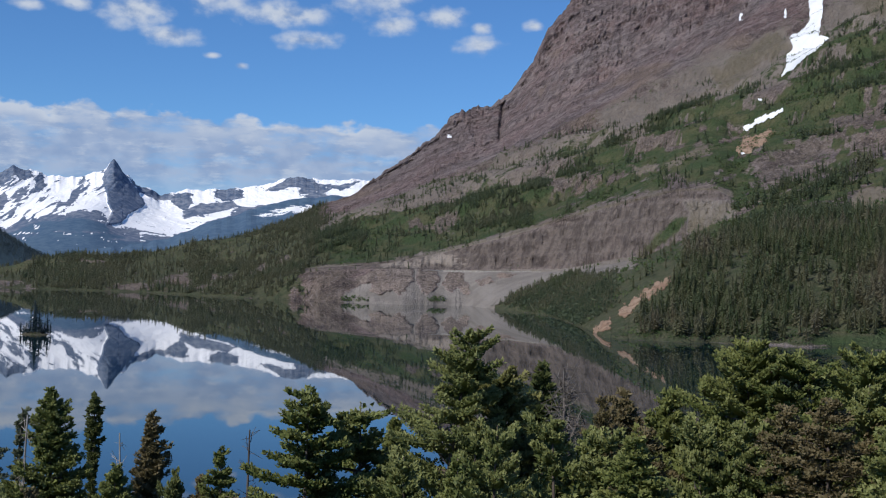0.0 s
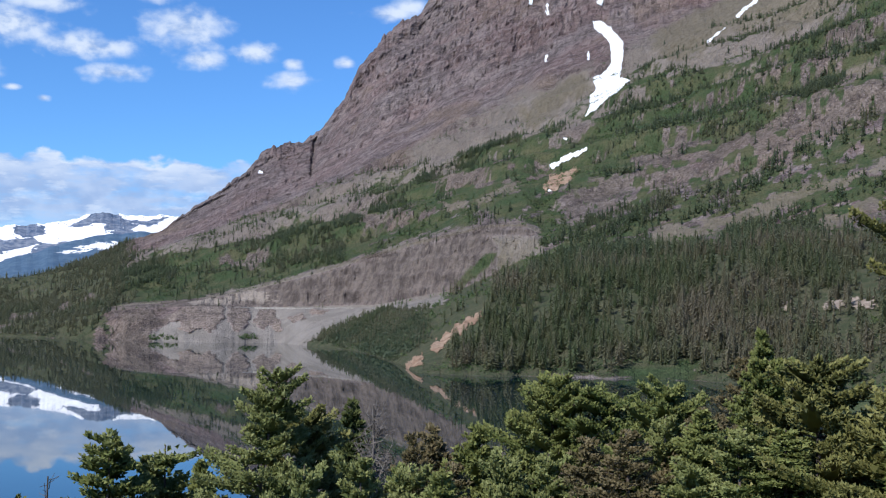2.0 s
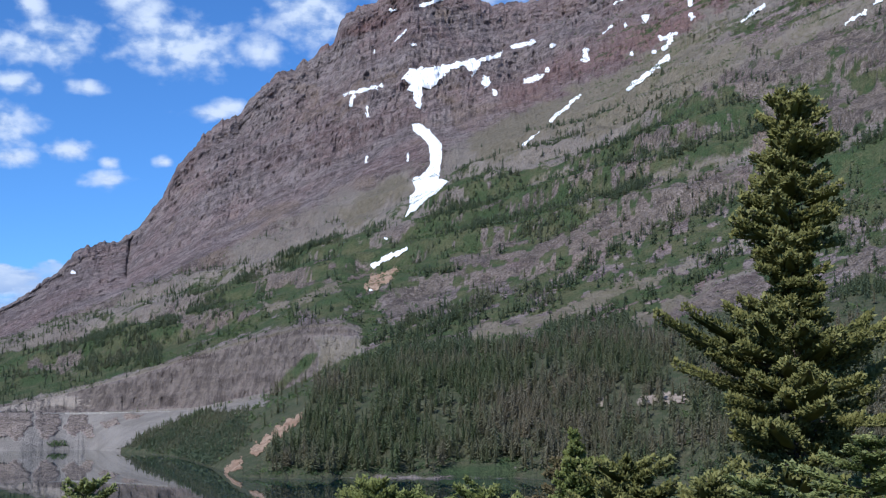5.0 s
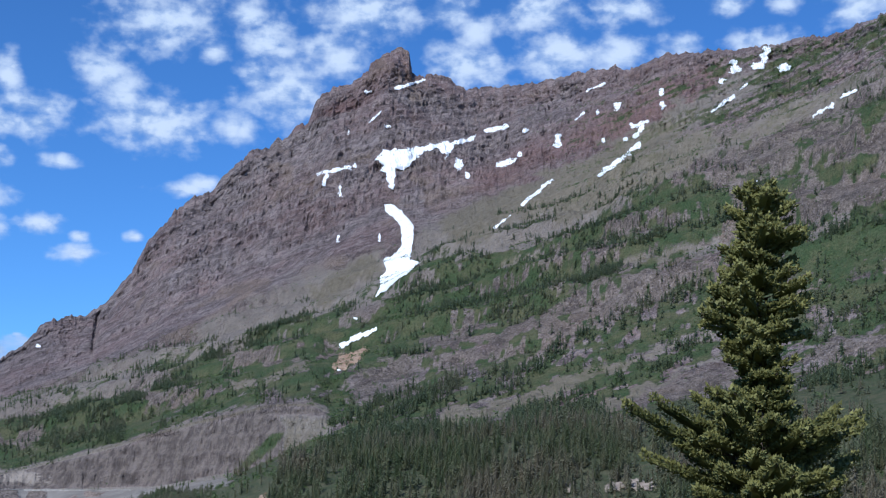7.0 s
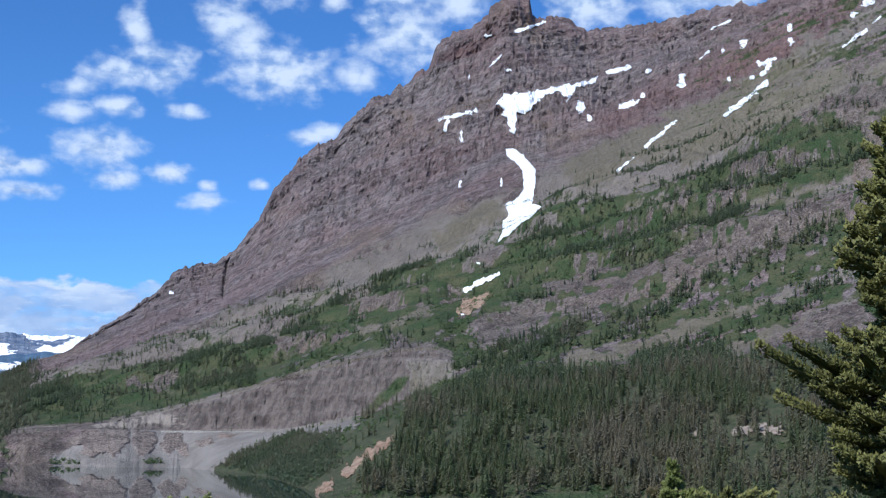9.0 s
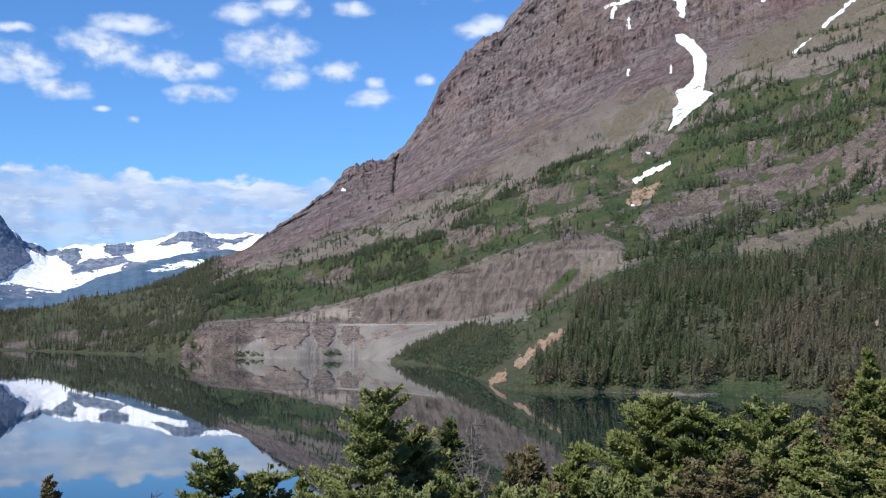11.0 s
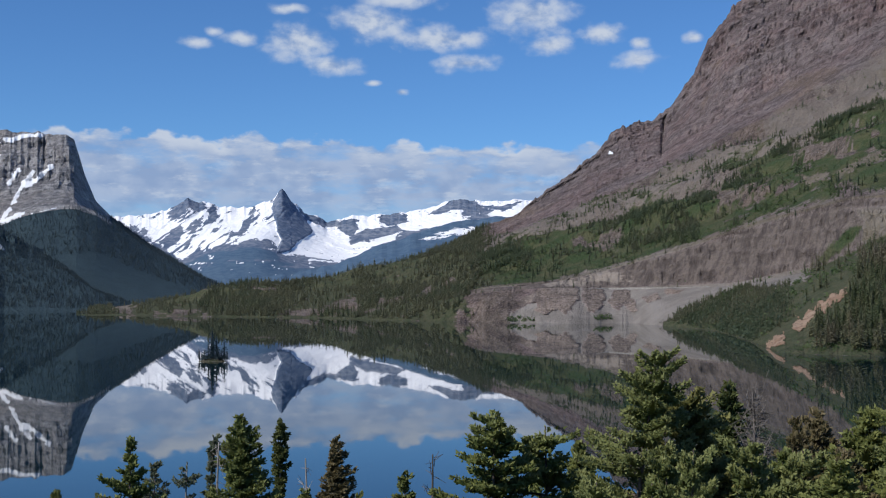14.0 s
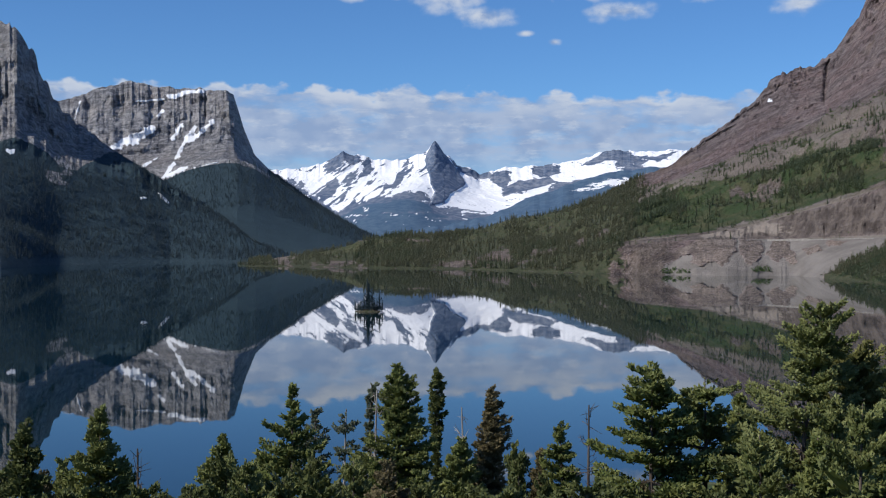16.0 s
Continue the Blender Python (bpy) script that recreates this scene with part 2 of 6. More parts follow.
    green = n.mix(n.math("MULTIPLY", n.step(grit, 0.53, 0.68), 0.22), green, tuple(v * 1.5 for v in grass_a))
    green = n.mix(n.math("MULTIPLY", n.step(grit, 0.5, 0.38), 0.5), green, tuple(v * 0.5 for v in grass_b))
    green = n.mix(n.math("MULTIPLY", n.attribute("litter"), 0.85), green, n.mix(n.step(small, 0.4, 0.6), (0.062, 0.076, 0.042), (0.105, 0.102, 0.064)))
    g_mask = n.step(n.math("ADD", n.attribute("veg"), wobble), 0.38, 0.62)
    col = n.mix(g_mask, col, green)
    straw = n.mix(n.step(small, 0.35, 0.65), (0.16, 0.138, 0.088), (0.262, 0.226, 0.16))
    col = n.mix(n.math("MULTIPLY", n.step(n.math("ADD", n.attribute("straw"), n.math("MULTIPLY", wobble, 0.8)), 0.3, 0.9), 0.7), col, straw)
    h = n.math("ADD", n.math("ADD", n.math("MULTIPLY", mid, 0.5), n.math("MULTIPLY", grit, 0.3)), n.math("ADD", n.math("MULTIPLY", small, 0.5), n.math("ADD", n.math("MULTIPLY", beds, 0.45), n.math("ADD", n.math("MULTIPLY", joint, 0.6), n.math("ADD", n.math("MULTIPLY", crack, 0.7), n.math("MULTIPLY", block, 0.22))))))
    finish(n, bsdf, col, 0.92, h, n.math("SUBTRACT", 1.0, n.math("MAXIMUM", n.math("MULTIPLY", n.attribute("pale"), 0.55), n.math("MAXIMUM", n.math("MULTIPLY", n.attribute("veg"), 0.4, clamp=True), n.math("MULTIPLY", n.attribute("wall"), 0.4)))), 9.0 / fine, 0.1)
    return m


MASSIF = rock_material("purple_argillite_slope", (0.158, 0.126, 0.126), (0.345, 0.288, 0.27), (0.29, 0.165, 0.15),
                       (0.325, 0.28, 0.24), (0.116, 0.116, 0.062), (0.054, 0.084, 0.037))
# blue distance haze is put into this slope's plant colours
GREY_ROCK = rock_material("hazed_grey_limestone_slope", (0.19, 0.195, 0.215), (0.54, 0.525, 0.52), (0.35, 0.31, 0.28),
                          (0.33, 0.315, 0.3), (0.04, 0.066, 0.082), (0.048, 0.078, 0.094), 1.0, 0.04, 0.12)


def snow_material():
    m, n, bsdf = material("old_summer_snow")
    p = n.place()
    col = n.mix(n.step(n.noise(p, 0.06, 5), 0.35, 0.7), (0.86, 0.88, 0.9), (0.76, 0.78, 0.8))
    finish(n, bsdf, col, 0.6, n.noise(p, 0.08, 4), 0.3, 3.0, 0.2)
    return m


SNOW = snow_material()


def snowy_range_material():
    """Snowfields with bare ribs above dark woods, by the cover attributes; rock and woods colours hold the blue
    distance haze.
    """
    m, n, bsdf = material("hazed_snowbound_range")
    p = n.place()
    mid = n.noise(p, 0.012, 6, 0.65, 0.5)
    small = n.noise(p, 0.05, 6, 0.7)
    strata = n.noise(n.place((0.003, 0.003, 0.05), (0, 12, 0)), 1.0, 5, 0.6, 0.4)
    # blue haze of the distance is mixed into the rock and woods colours
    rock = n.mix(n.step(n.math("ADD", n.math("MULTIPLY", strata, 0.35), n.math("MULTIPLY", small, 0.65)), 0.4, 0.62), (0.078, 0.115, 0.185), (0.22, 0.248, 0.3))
    wob = n.math("MULTIPLY", n.math("SUBTRACT", n.math("ADD", n.math("MULTIPLY", mid, 0.45), n.math("MULTIPLY", small, 0.55)), 0.5), 2.4)
    snow = n.step(n.math("ADD", n.attribute("snow"), wob), 0.45, 0.55)
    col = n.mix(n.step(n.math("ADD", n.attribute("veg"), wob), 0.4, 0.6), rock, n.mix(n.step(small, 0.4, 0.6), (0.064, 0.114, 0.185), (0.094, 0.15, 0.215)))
    col = n.mix(snow, col, n.mix(n.step(mid, 0.3, 0.7), (0.94, 0.942, 0.95), (0.9, 0.91, 0.925)))
    finish(n, bsdf, col, 0.85, n.math("ADD", mid, n.math("MULTIPLY", small, 0.4)), n.math("SUBTRACT", 0.45, n.math("MULTIPLY", snow, 0.35)), 6.0, 0.1)
    return m


RANGE = snowy_range_material()


def water_material():
    m, n, bsdf = material("still_lake_water")
    p = n.place((0.35, 0.12, 1))
    q = n.place((0.02, 0.008, 1))
    h = n.math("ADD", n.math("MULTIPLY", n.noise(p, 1.0, 3), 0.03), n.math("MULTIPLY", n.noise(q, 1.0, 3), 0.35))
    finish(n, bsdf, (0.004, 0.017, 0.022), 0.015, h, 0.06, 1.0, 0.5)
    bsdf.inputs["IOR"].default_value = 1.33
    return m


WATER = water_material()


def needles_material(name, a, b, tip, grain, tone=False, young=False):
    m, n, bsdf = material(name)
    r = n.math("ADD", n.math("MULTIPLY", n.attribute("tone"), 0.88), n.math("MULTIPLY", n.island(), 0.12)) if tone else n.island()
    p = n.place()
    col = n.mix(n.step(r, 0.1, 0.9), a, b)
    own = n.node("ShaderNodeObjectInfo").outputs["Random"]
    col = n.mix(n.math("MULTIPLY", n.step(n.math("ADD", n.noise(p, grain, 3), n.math("MULTIPLY", own, 0.2)), 0.48, 0.7), 0.4 if young else 0.75), col, tip)
    if young:
        # more of the pale tip colour where the crown's tip share is high
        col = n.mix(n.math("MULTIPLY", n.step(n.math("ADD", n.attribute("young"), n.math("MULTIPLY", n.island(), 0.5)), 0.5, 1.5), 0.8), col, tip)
    finish(n, bsdf, col, 0.6, None, spec=0.25)
    thin = n.node("ShaderNodeBsdfTranslucent")
    n.put(thin.inputs[0], col)
    both = n.node("ShaderNodeMixShader")
    both.inputs[0].default_value = 0.18 if young else 0.42
    n.put(both.inputs[1], bsdf.outputs[0])
    n.put(both.inputs[2], thin.outputs[0])
    for link in list(m.node_tree.links):
        if link.to_node.type == "OUTPUT_MATERIAL":
            n.put(link.to_socket, both.outputs[0])
    return m


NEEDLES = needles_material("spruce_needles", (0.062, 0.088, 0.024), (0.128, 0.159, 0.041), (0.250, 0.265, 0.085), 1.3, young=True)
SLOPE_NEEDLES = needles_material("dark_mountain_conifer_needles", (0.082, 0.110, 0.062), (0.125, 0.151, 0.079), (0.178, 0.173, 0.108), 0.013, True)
FAR_NEEDLES = needles_material("distant_conifer_needles", (0.095, 0.124, 0.057), (0.163, 0.168, 0.092), (0.237, 0.195, 0.143), 0.013, True)
# distance haze and the far slopes' shade are put into this blue needle colour
HAZED_DARK_NEEDLES = needles_material("hazed_shaded_conifer_needles", (0.043, 0.071, 0.084), (0.067, 0.099, 0.112), (0.080, 0.110, 0.119), 0.02, True)
SHRUB = needles_material("fresh_green_shrub_leaves", (0.067, 0.110, 0.045), (0.099, 0.148, 0.058), (0.134, 0.174, 0.072), 0.05)


def bark_material(name, a, b):
    m, n, bsdf = material(name)
    p = n.place((9, 9, 2.2))
    t = n.noise(p, 1.0, 5, 0.7)
    finish(n, bsdf, n.mix(n.step(t, 0.35, 0.65), a, b), 0.9, t, 0.6, 0.02)
    return m


BARK = bark_material("grey_brown_conifer_bark", (0.06, 0.045, 0.035), (0.17, 0.14, 0.115))
DEADWOOD = bark_material("bleached_deadwood", (0.22, 0.2, 0.18), (0.42, 0.39, 0.36))


def bank_material():
    m, n, bsdf = material("grassy_stony_bank")
    p = n.place()
    a, b = n.noise(p, 0.35, 5), n.noise(p, 3.0, 5, 0.7)
    col = n.mix(n.step(a, 0.4, 0.6), (0.05, 0.075, 0.022), (0.1, 0.11, 0.045))
    col = n.mix(n.step(b, 0.55, 0.7), col, (0.2, 0.18, 0.15))
    finish(n, bsdf, col, 0.95, b, 0.6, 0.12)
    return m


BANK = bank_material()


# ---- noise and mesh helpers ----
def hashed(i, j, k, seed):
    h = (i * 374761393 + j * 668265263 + k * 2147483647 + seed * 1274126177) & 0xFFFFFFFF
    h = ((h ^ (h >> 13)) * 1103515245) & 0xFFFFFFFF
    h = ((h ^ (h >> 16)) * 1597334677) & 0xFFFFFFFF
    return ((h ^ (h >> 15)) & 0xFFFFFF) / float(0xFFFFFF) * 2 - 1


def value_noise(p, seed=0):
    i = np.floor(p).astype(np.int64)
    f = p - i
    f = f * f * f * (f * (f * 6 - 15) + 10)
    total = 0
    for dx in (0, 1):
        for dy in (0, 1):
            for dz in (0, 1):
                w = (f[..., 0] if dx else 1 - f[..., 0]) * (f[..., 1] if dy else 1 - f[..., 1]) * (f[..., 2] if dz else 1 - f[..., 2])
                total = total + w * hashed(i[..., 0] + dx, i[..., 1] + dy, i[..., 2] + dz, seed)
    return total


def fbm(p, octaves=5, seed=0, gain=0.5, ridged=False):
    total, amp, norm = 0, 1.0, 0
    for o in range(octaves):
        v = value_noise(p * (2.03 ** o) + 17.3 * o, seed + o)
        total = total + amp * ((1 - 2 * np.abs(v)) if ridged else v)
        norm += amp
        amp *= gain
    return total / norm


def fast_mesh(name, verts, faces, mat, smooth=False, attributes=None):
    """A mesh from numpy arrays; faces is an (n, 3) or (n, 4) array."""
    me = bpy.data.meshes.new(name)
    verts, faces = np.asarray(verts, dtype=np.float32), np.asarray(faces, dtype=np.int32)
    n, k = faces.shape
    me.vertices.add(len(verts))
    me.vertices.foreach_set("co", verts.ravel())
    me.loops.add(n * k)
    me.loops.foreach_set("vertex_index", faces.ravel())
    me.polygons.add(n)
    me.polygons.foreach_set("loop_start", np.arange(0, n * k, k, dtype=np.int32))
    me.polygons.foreach_set("loop_total", np.full(n, k, dtype=np.int32))
    me.polygons.foreach_set("use_smooth", np.full(n, smooth))
    for key, values in (attributes or {}).items():
        me.attributes.new(key, "FLOAT", "POINT").data.foreach_set("value", np.asarray(values, dtype=np.float32).ravel())
    me.update()
    me.validate()
    me.materials.append(mat)
    return me


def grid_faces(cols, rows):
    a = (np.arange(cols - 1)[:, None] * rows + np.arange(rows - 1)[None, :]).ravel()
    return np.stack([a, a + rows, a + rows + 1, a + 1], 1)


EYE_Z = 26.0       # the overlook stands this high over the lake


def bearing_points(az, dist, z):
    a = np.radians(az)
    return np.stack([np.sin(a) * dist, np.cos(a) * dist, z], -1)


def guide(points, az):
    """Distance and height over the lake along a guide line of (azimuth, distance, elevation in degrees)."""
    p = np.array(points, dtype=float)
    d = np.interp(az, p[:, 0], p[:, 1])
    e = np.interp(az, p[:, 0], p[:, 2])
    return d, EYE_Z + d * np.tan(np.radians(e))


def soften(v, width):
    if width < 1:
        return v
    k = np.hanning(2 * width + 3)[1:-1]
    return np.convolve(np.pad(v, width, mode="edge"), k / k.sum(), "valid")


class Slope:
    """Terrain that rises from guide line to guide line, away from the lake, with relief on it."""

    def __init__(self, az, lines, rows, back=500.0, back_drop=0.6):
        self.az = az
        cols_d, cols_z, level = [], [], []
        for i in range(len(lines) - 1):
            (d0, z0), (d1, z1) = lines[i], lines[i + 1]
            s = np.linspace(0, 1, rows[i], endpoint=False)
            cols_d.append(d0[:, None] + (d1 - d0)[:, None] * s)
            cols_z.append(z0[:, None] + (z1 - z0)[:, None] * s)
            level.append(i + s)
        d1, z1 = lines[-1]
        s = np.linspace(0, 1, 8)
        cols_d.append(d1[:, None] + back * s)
        cols_z.append(z1[:, None] - (z1[:, None] + 12) * s ** 0.8 * back_drop)
        level.append(len(lines) - 1 + s)
        self.d, self.z = np.concatenate(cols_d, 1), np.concatenate(cols_z, 1)
        self.level = np.broadcast_to(np.concatenate(level), self.d.shape)
        self.azg = np.broadcast_to(az[:, None], self.d.shape)

    def points(self):
        return bearing_points(self.azg, self.d, self.z)

    def mesh(self, name, mat, label, attributes):
        self.p = self.points()
        me = fast_mesh(name, self.p.reshape(-1, 3), grid_faces(*self.d.shape), mat, False, attributes)
        ob = tagged(new(name, me), label, "mountain", kind="structure")
        return ob

    def drape(self, rng, n, density):
        """Random places on the surface where density(az, level, p) passes; evenly spread in plan."""
        c, r = self.d.shape
        area = np.abs(np.cross(self.p[1:, :-1] - self.p[:-1, :-1], self.p[:-1, 1:] - self.p[:-1, :-1])[..., 2])
        w = (area * density[:-1, :-1]).ravel()
        pick = rng.choice(w.size, n, p=w / w.sum())
        i, j = pick // (r - 1), pick % (r - 1)
        u, v = rng.random(n)[:, None], rng.random(n)[:, None]
        p = self.p
        return (p[i, j] * (1 - u) + p[i + 1, j] * u) * (1 - v) + (p[i, j + 1] * (1 - u) + p[i + 1, j + 1] * u) * v


def step01(v, a, b):
    s = np.clip((v - a) / (b - a), 0, 1)
    return s * s * (3 - 2 * s)


RNG = np.random.default_rng(7)

# ---- lake ----
ring = np.linspace(0, 2 * np.pi, 97)[:-1]
wv = [(0, 0, 0)] + [(4950 * math.sin(t), 4950 * math.cos(t), 0) for t in ring]
wf = [(0, 1 + (i + 1) % 96, 1 + i) for i in range(96)]
tagged(new("water", fast_mesh("water", wv, wf, WATER)), "still dark blue-green mountain lake mirroring peaks and sky", "lake", kind="structure")

# ---- near bank, lake bed and the ground behind ----
def bank_height(az, d):
    """Height of the overlook's bank over the lake, by azimuth and distance."""
    shore = np.interp(az, [-180, -85, -60, -30, 0, 12, 20, 26, 34, 180], [900, 700, 160, 128, 140, 170, 240, 420, 900, 900])
    s = np.clip((d - 2.5) / (shore - 2.5), 0, 1.15)
    fall = 24.4 * (1 - np.minimum(s, 1)) ** 1.9 - np.maximum(s - 1, 0) * 40
    rise = 24.4 + np.clip(d - 5, 0, None) * 0.12
    behind = step01(np.abs(az), 80, 115)
    right = step01(az, 26, 40)
    valley = 24.4 - 21 * step01(d, 3, 160)
    return fall * (1 - behind) * (1 - right) + rise * behind + valley * right * (1 - behind)


gaz = np.linspace(-180, 180, 241)
gd = np.concatenate([[0.01], np.linspace(0.5, 40.2, 41), np.geomspace(42, 1000, 60), [1600, 3000, 4990]])
ga, gdd = np.meshgrid(gaz, gd, indexing="ij")
gz = bank_height(ga, gdd)
gp = bearing_points(ga, gdd, gz)
gz = gz + fbm(gp * 0.3, 4, 5) * 0.25 * step01(gdd, 2, 6) + fbm(gp * 0.03, 3, 6) * 1.0 * step01(gdd, 10, 60)
gz = np.where((gz < 0.6) & (gdd > 300), -5, np.maximum(gz, -6))
gp[..., 2] = gz
tagged(new("ground", fast_mesh("ground", gp.reshape(-1, 3), grid_faces(*ga.shape), BANK, True)), "grassy stony bank sloping down to the lake", "ground", kind="structure")

# ---- right massif ----
az = np.concatenate([np.arange(-24, -8, 0.12), np.arange(-8, 40, 0.085), np.arange(41, 76, 0.7)])
shore = [(-24, 1600, 0), (-21, 1500, 0), (-18.1, 1400, 0), (-14, 1330, 0), (-9.4, 1170, 0), (-6.2, 1120, 0), (-4.7, 1083, 0), (-2, 1045, 0),
         (1.2, 1065, 0), (2.5, 972, 0), (4.6, 884, 0), (6.6, 640, 0), (7.5, 548, 0), (10.8, 541, 0), (19.7, 536, 0), (30, 470, 0), (45, 430, 0), (76, 380, 0)]
bench = [(-24, 1660, -.98), (-22.4, 1640, -.88), (-18, 1480, -.62), (-12, 1400, -.5), (-7.6, 1180, -.5), (-7, 1165, -.25), (-5.5, 1150, .05), (-3, 1140, .18), (0, 1165, .18), (3, 1110, .2),
         (5.6, 1040, .26), (7.2, 800, .1), (8.9, 720, .55), (10.7, 700, 1.0), (13, 700, 1.2), (20, 700, 1.8), (30, 680, 2.8), (45, 600, 4), (76, 500, 5)]
cliff_foot = [(-24, 1700, -.96), (-22.4, 1680, -.85), (-18, 1560, -.4), (-12, 1480, -.2), (-7.3, 1230, -.2), (-3, 1175, .2), (0, 1195, .19), (3, 1140, .21), (5.6, 1075, .27),
              (8.9, 1000, .95), (10.7, 960, 1.75), (12.4, 930, 2.65), (14, 900, 2.9), (20, 900, 3.7), (30, 880, 5), (45, 760, 6.5), (76, 600, 8)]
cliff_top = [(-24, 1760, -.93), (-22.4, 1750, -.8), (-18, 1640, -.25), (-12, 1560, .1), (-7.3, 1265, -.1), (-6.3, 1235, .16), (-2.7, 1198, .45), (-.1, 1222, 1.05), (3, 1168, 1.95),
             (6.8, 1085, 3.2), (10.6, 988, 4.16), (12.4, 952, 4.2), (13.1, 948, 3.8), (16, 960, 4.2), (20, 960, 5), (30, 940, 6.5), (45, 820, 8.5), (76, 660, 10)]
green_top = [(-24, 1820, -.9), (-22.4, 1810, -.72), (-18, 1760, -.15), (-12, 1800, .55), (-7, 1750, 1.75), (-4.3, 1800, 2.4), (-.7, 1800, 3.67), (4.2, 1750, 5.2), (8, 1720, 6.54),
             (11.8, 1700, 8.1), (15.5, 1680, 9.5), (19.4, 1640, 11.3), (24, 1600, 13.2), (30, 1560, 15.8), (38, 1500, 18), (50, 1350, 20), (76, 1200, 20)]
# the skyline, in four stretches: wooded foot, long shoulder, summit and its tower, eastern ridge
skyline = [(-24, 1900, -.85), (-22.4, 1890, -.62), (-20.5, 1880, -.35), (-18.4, 1850, -.15), (-15.2, 1900, .35), (-12.1, 2000, .75), (-9, 2100, 1.65), (-6.9, 2200, 2.35), (-5.9, 2230, 3.0), (-4.4, 2260, 3.5)]
skyline += [(-3.3, 2290, 4.35), (-1.6, 2340, 5.55), (-.3, 2400, 6.6), (.2, 2410, 7.25), (1.4, 2450, 7.83), (1.9, 2480, 7.7), (3, 2500, 8.55), (3.9, 2500, 9.85),
            (4.5, 2480, 11.2), (5.4, 2480, 12.3), (6.5, 2500, 13.35), (7.4, 2520, 13.9), (7.9, 2520, 14.7)]
skyline += [(9.3, 2540, 15.75), (9.9, 2560, 15.9), (11.6, 2560, 17.1), (12, 2550, 18.1), (12.8, 2560, 18.55), (13.4, 2565, 18.8), (14.43, 2570, 19.48), (14.55, 2570, 19.88), (15.34, 2570, 20.3), (15.76, 2570, 20.58), (16.1, 2570, 20.62),
            (16.38, 2570, 20.42), (16.55, 2570, 19.45), (17, 2570, 19.26), (17.9, 2575, 19.45), (18.6, 2578, 19.12), (19, 2580, 18.98), (19.12, 2580, 18.76)]
skyline += [(20.4, 2580, 18.83), (22.6, 2520, 19.07), (25, 2440, 19.54), (26.4, 2400, 19.7), (26.9, 2390, 19.5), (28.6, 2340, 20.1), (32.7, 2220, 20.2), (36.3, 2080, 20.5),
            (39.5, 1950, 21.4), (50, 1750, 21.5), (76, 1500, 20)]

d_s = soften(np.interp(az, [v[0] for v in shore], [v[1] for v in shore]), 4)
d_s = d_s + fbm(np.stack([az * 1.3, az * 0, az * 0], -1), 4, 3) * 12
lines = [(d_s - 25, np.full_like(az, -6.0)), (d_s, np.full_like(az, 0.6))]
for pts in (bench, cliff_foot, cliff_top, green_top):
    dd, zz = guide(pts, az)
    lines.append((soften(dd, 15), soften(zz, 5)))
dr, zr = guide(skyline, az)
ridge_n = np.stack([az, az * 0, az * 0], -1)
zr = zr + (fbm(ridge_n * 2.6, 5, 11, 0.6) * 6 + fbm(ridge_n * 9, 3, 13) * 5) * step01(az, -7, -2)
for size, rise, seed in ((0.55, 5.0, 3), (0.24, 3.5, 5)):
    cell = np.floor(az / size + 0.6 * fbm(ridge_n * 1.7, 2, 19)).astype(np.int64)
    zr = zr + hashed(cell, cell * 0, cell * 0, seed) * rise * step01(az, -2, 1) * (1 - 0.75 * step01(az, 17.5, 20)) * (1 - 0.7 * step01(az, 14.2, 14.6) * (1 - step01(az, 16.5, 16.8)))
# the face stands steeper in its upper half
dg, zg = lines[-1]
ds, zs = soften(dr, 32), soften(zr, 32)
lines.append((dg + (ds - dg) * 0.45, zg + (zs - zg) * 0.33))
ds, zs = soften(dr, 18), soften(zr, 18)
lines.append((dg + (ds - dg) * 0.91, zg + (zs - zg) * 0.85))
lines.append((dr, zr))
right = Slope(az, lines, [4, 28, 10, 50, 64, 42, 56, 52], back=700)
p = right.points()
lv, A = right.level, right.azg
rock_zone = step01(lv, 5.0, 5.6) * (1 - step01(lv, 8.0, 8.3))
slope_zone = step01(lv, 4.02, 4.35) * (1 - step01(lv, 5.2, 5.6))
cliff_zone = step01(lv, 2.9, 3.15) * (1 - step01(lv, 3.84, 4.0)) * step01(A + 0.8 * (lv - 3), -8, -5.5) * (1 - step01(A, 12.6, 13.3))
tilt = p[..., 2] - 0.32 * p[..., 0] + 14 * fbm(p * 0.005, 4, 21)


def terrace(v, size, sharp):
    """Stair profile: the offset from a smooth slope to steps of the given size."""
    f = (v / size) % 1.0
    return step01(f, 0.5 - sharp, 0.5 + sharp) - f


joints = fbm(np.stack([A * 2.4 + tilt * 0.006, tilt * 0.018, A * 0], -1), 5, 33, 0.6)
pillars = fbm(np.stack([A * 5.5 + 3 * joints, tilt * 0.012, A * 0], -1), 3, 35, 0.55, ridged=True)
ledges = terrace(tilt, 62, 0.12) * 20 * (0.6 + fbm(p * 0.004, 3, 25)) + terrace(tilt + 9 * joints, 23, 0.14) * 13
gullies = fbm(np.stack([A * 0.5 + lv * 0.75, lv * 0.8, A * 0], -1), 5, 31, 0.55, ridged=True)
rough = fbm(p * np.array([0.02, 0.02, 0.016]), 5, 41, 0.5)
coarse = fbm(p * np.array([0.006, 0.006, 0.005]), 4, 43, 0.5)
near_top = 1 - 0.92 * step01(lv, 7.45, 7.95)
upper = step01(lv, 5.2, 6.4)
right.d = right.d - rock_zone * (gullies * 18 + coarse * 30 + rough * 9 + joints * 15 * upper + pillars * 9 * upper - ledges * (0.08 + 0.6 * upper) * (1 - 0.85 * step01(lv, 6.8, 7.7))) * near_top
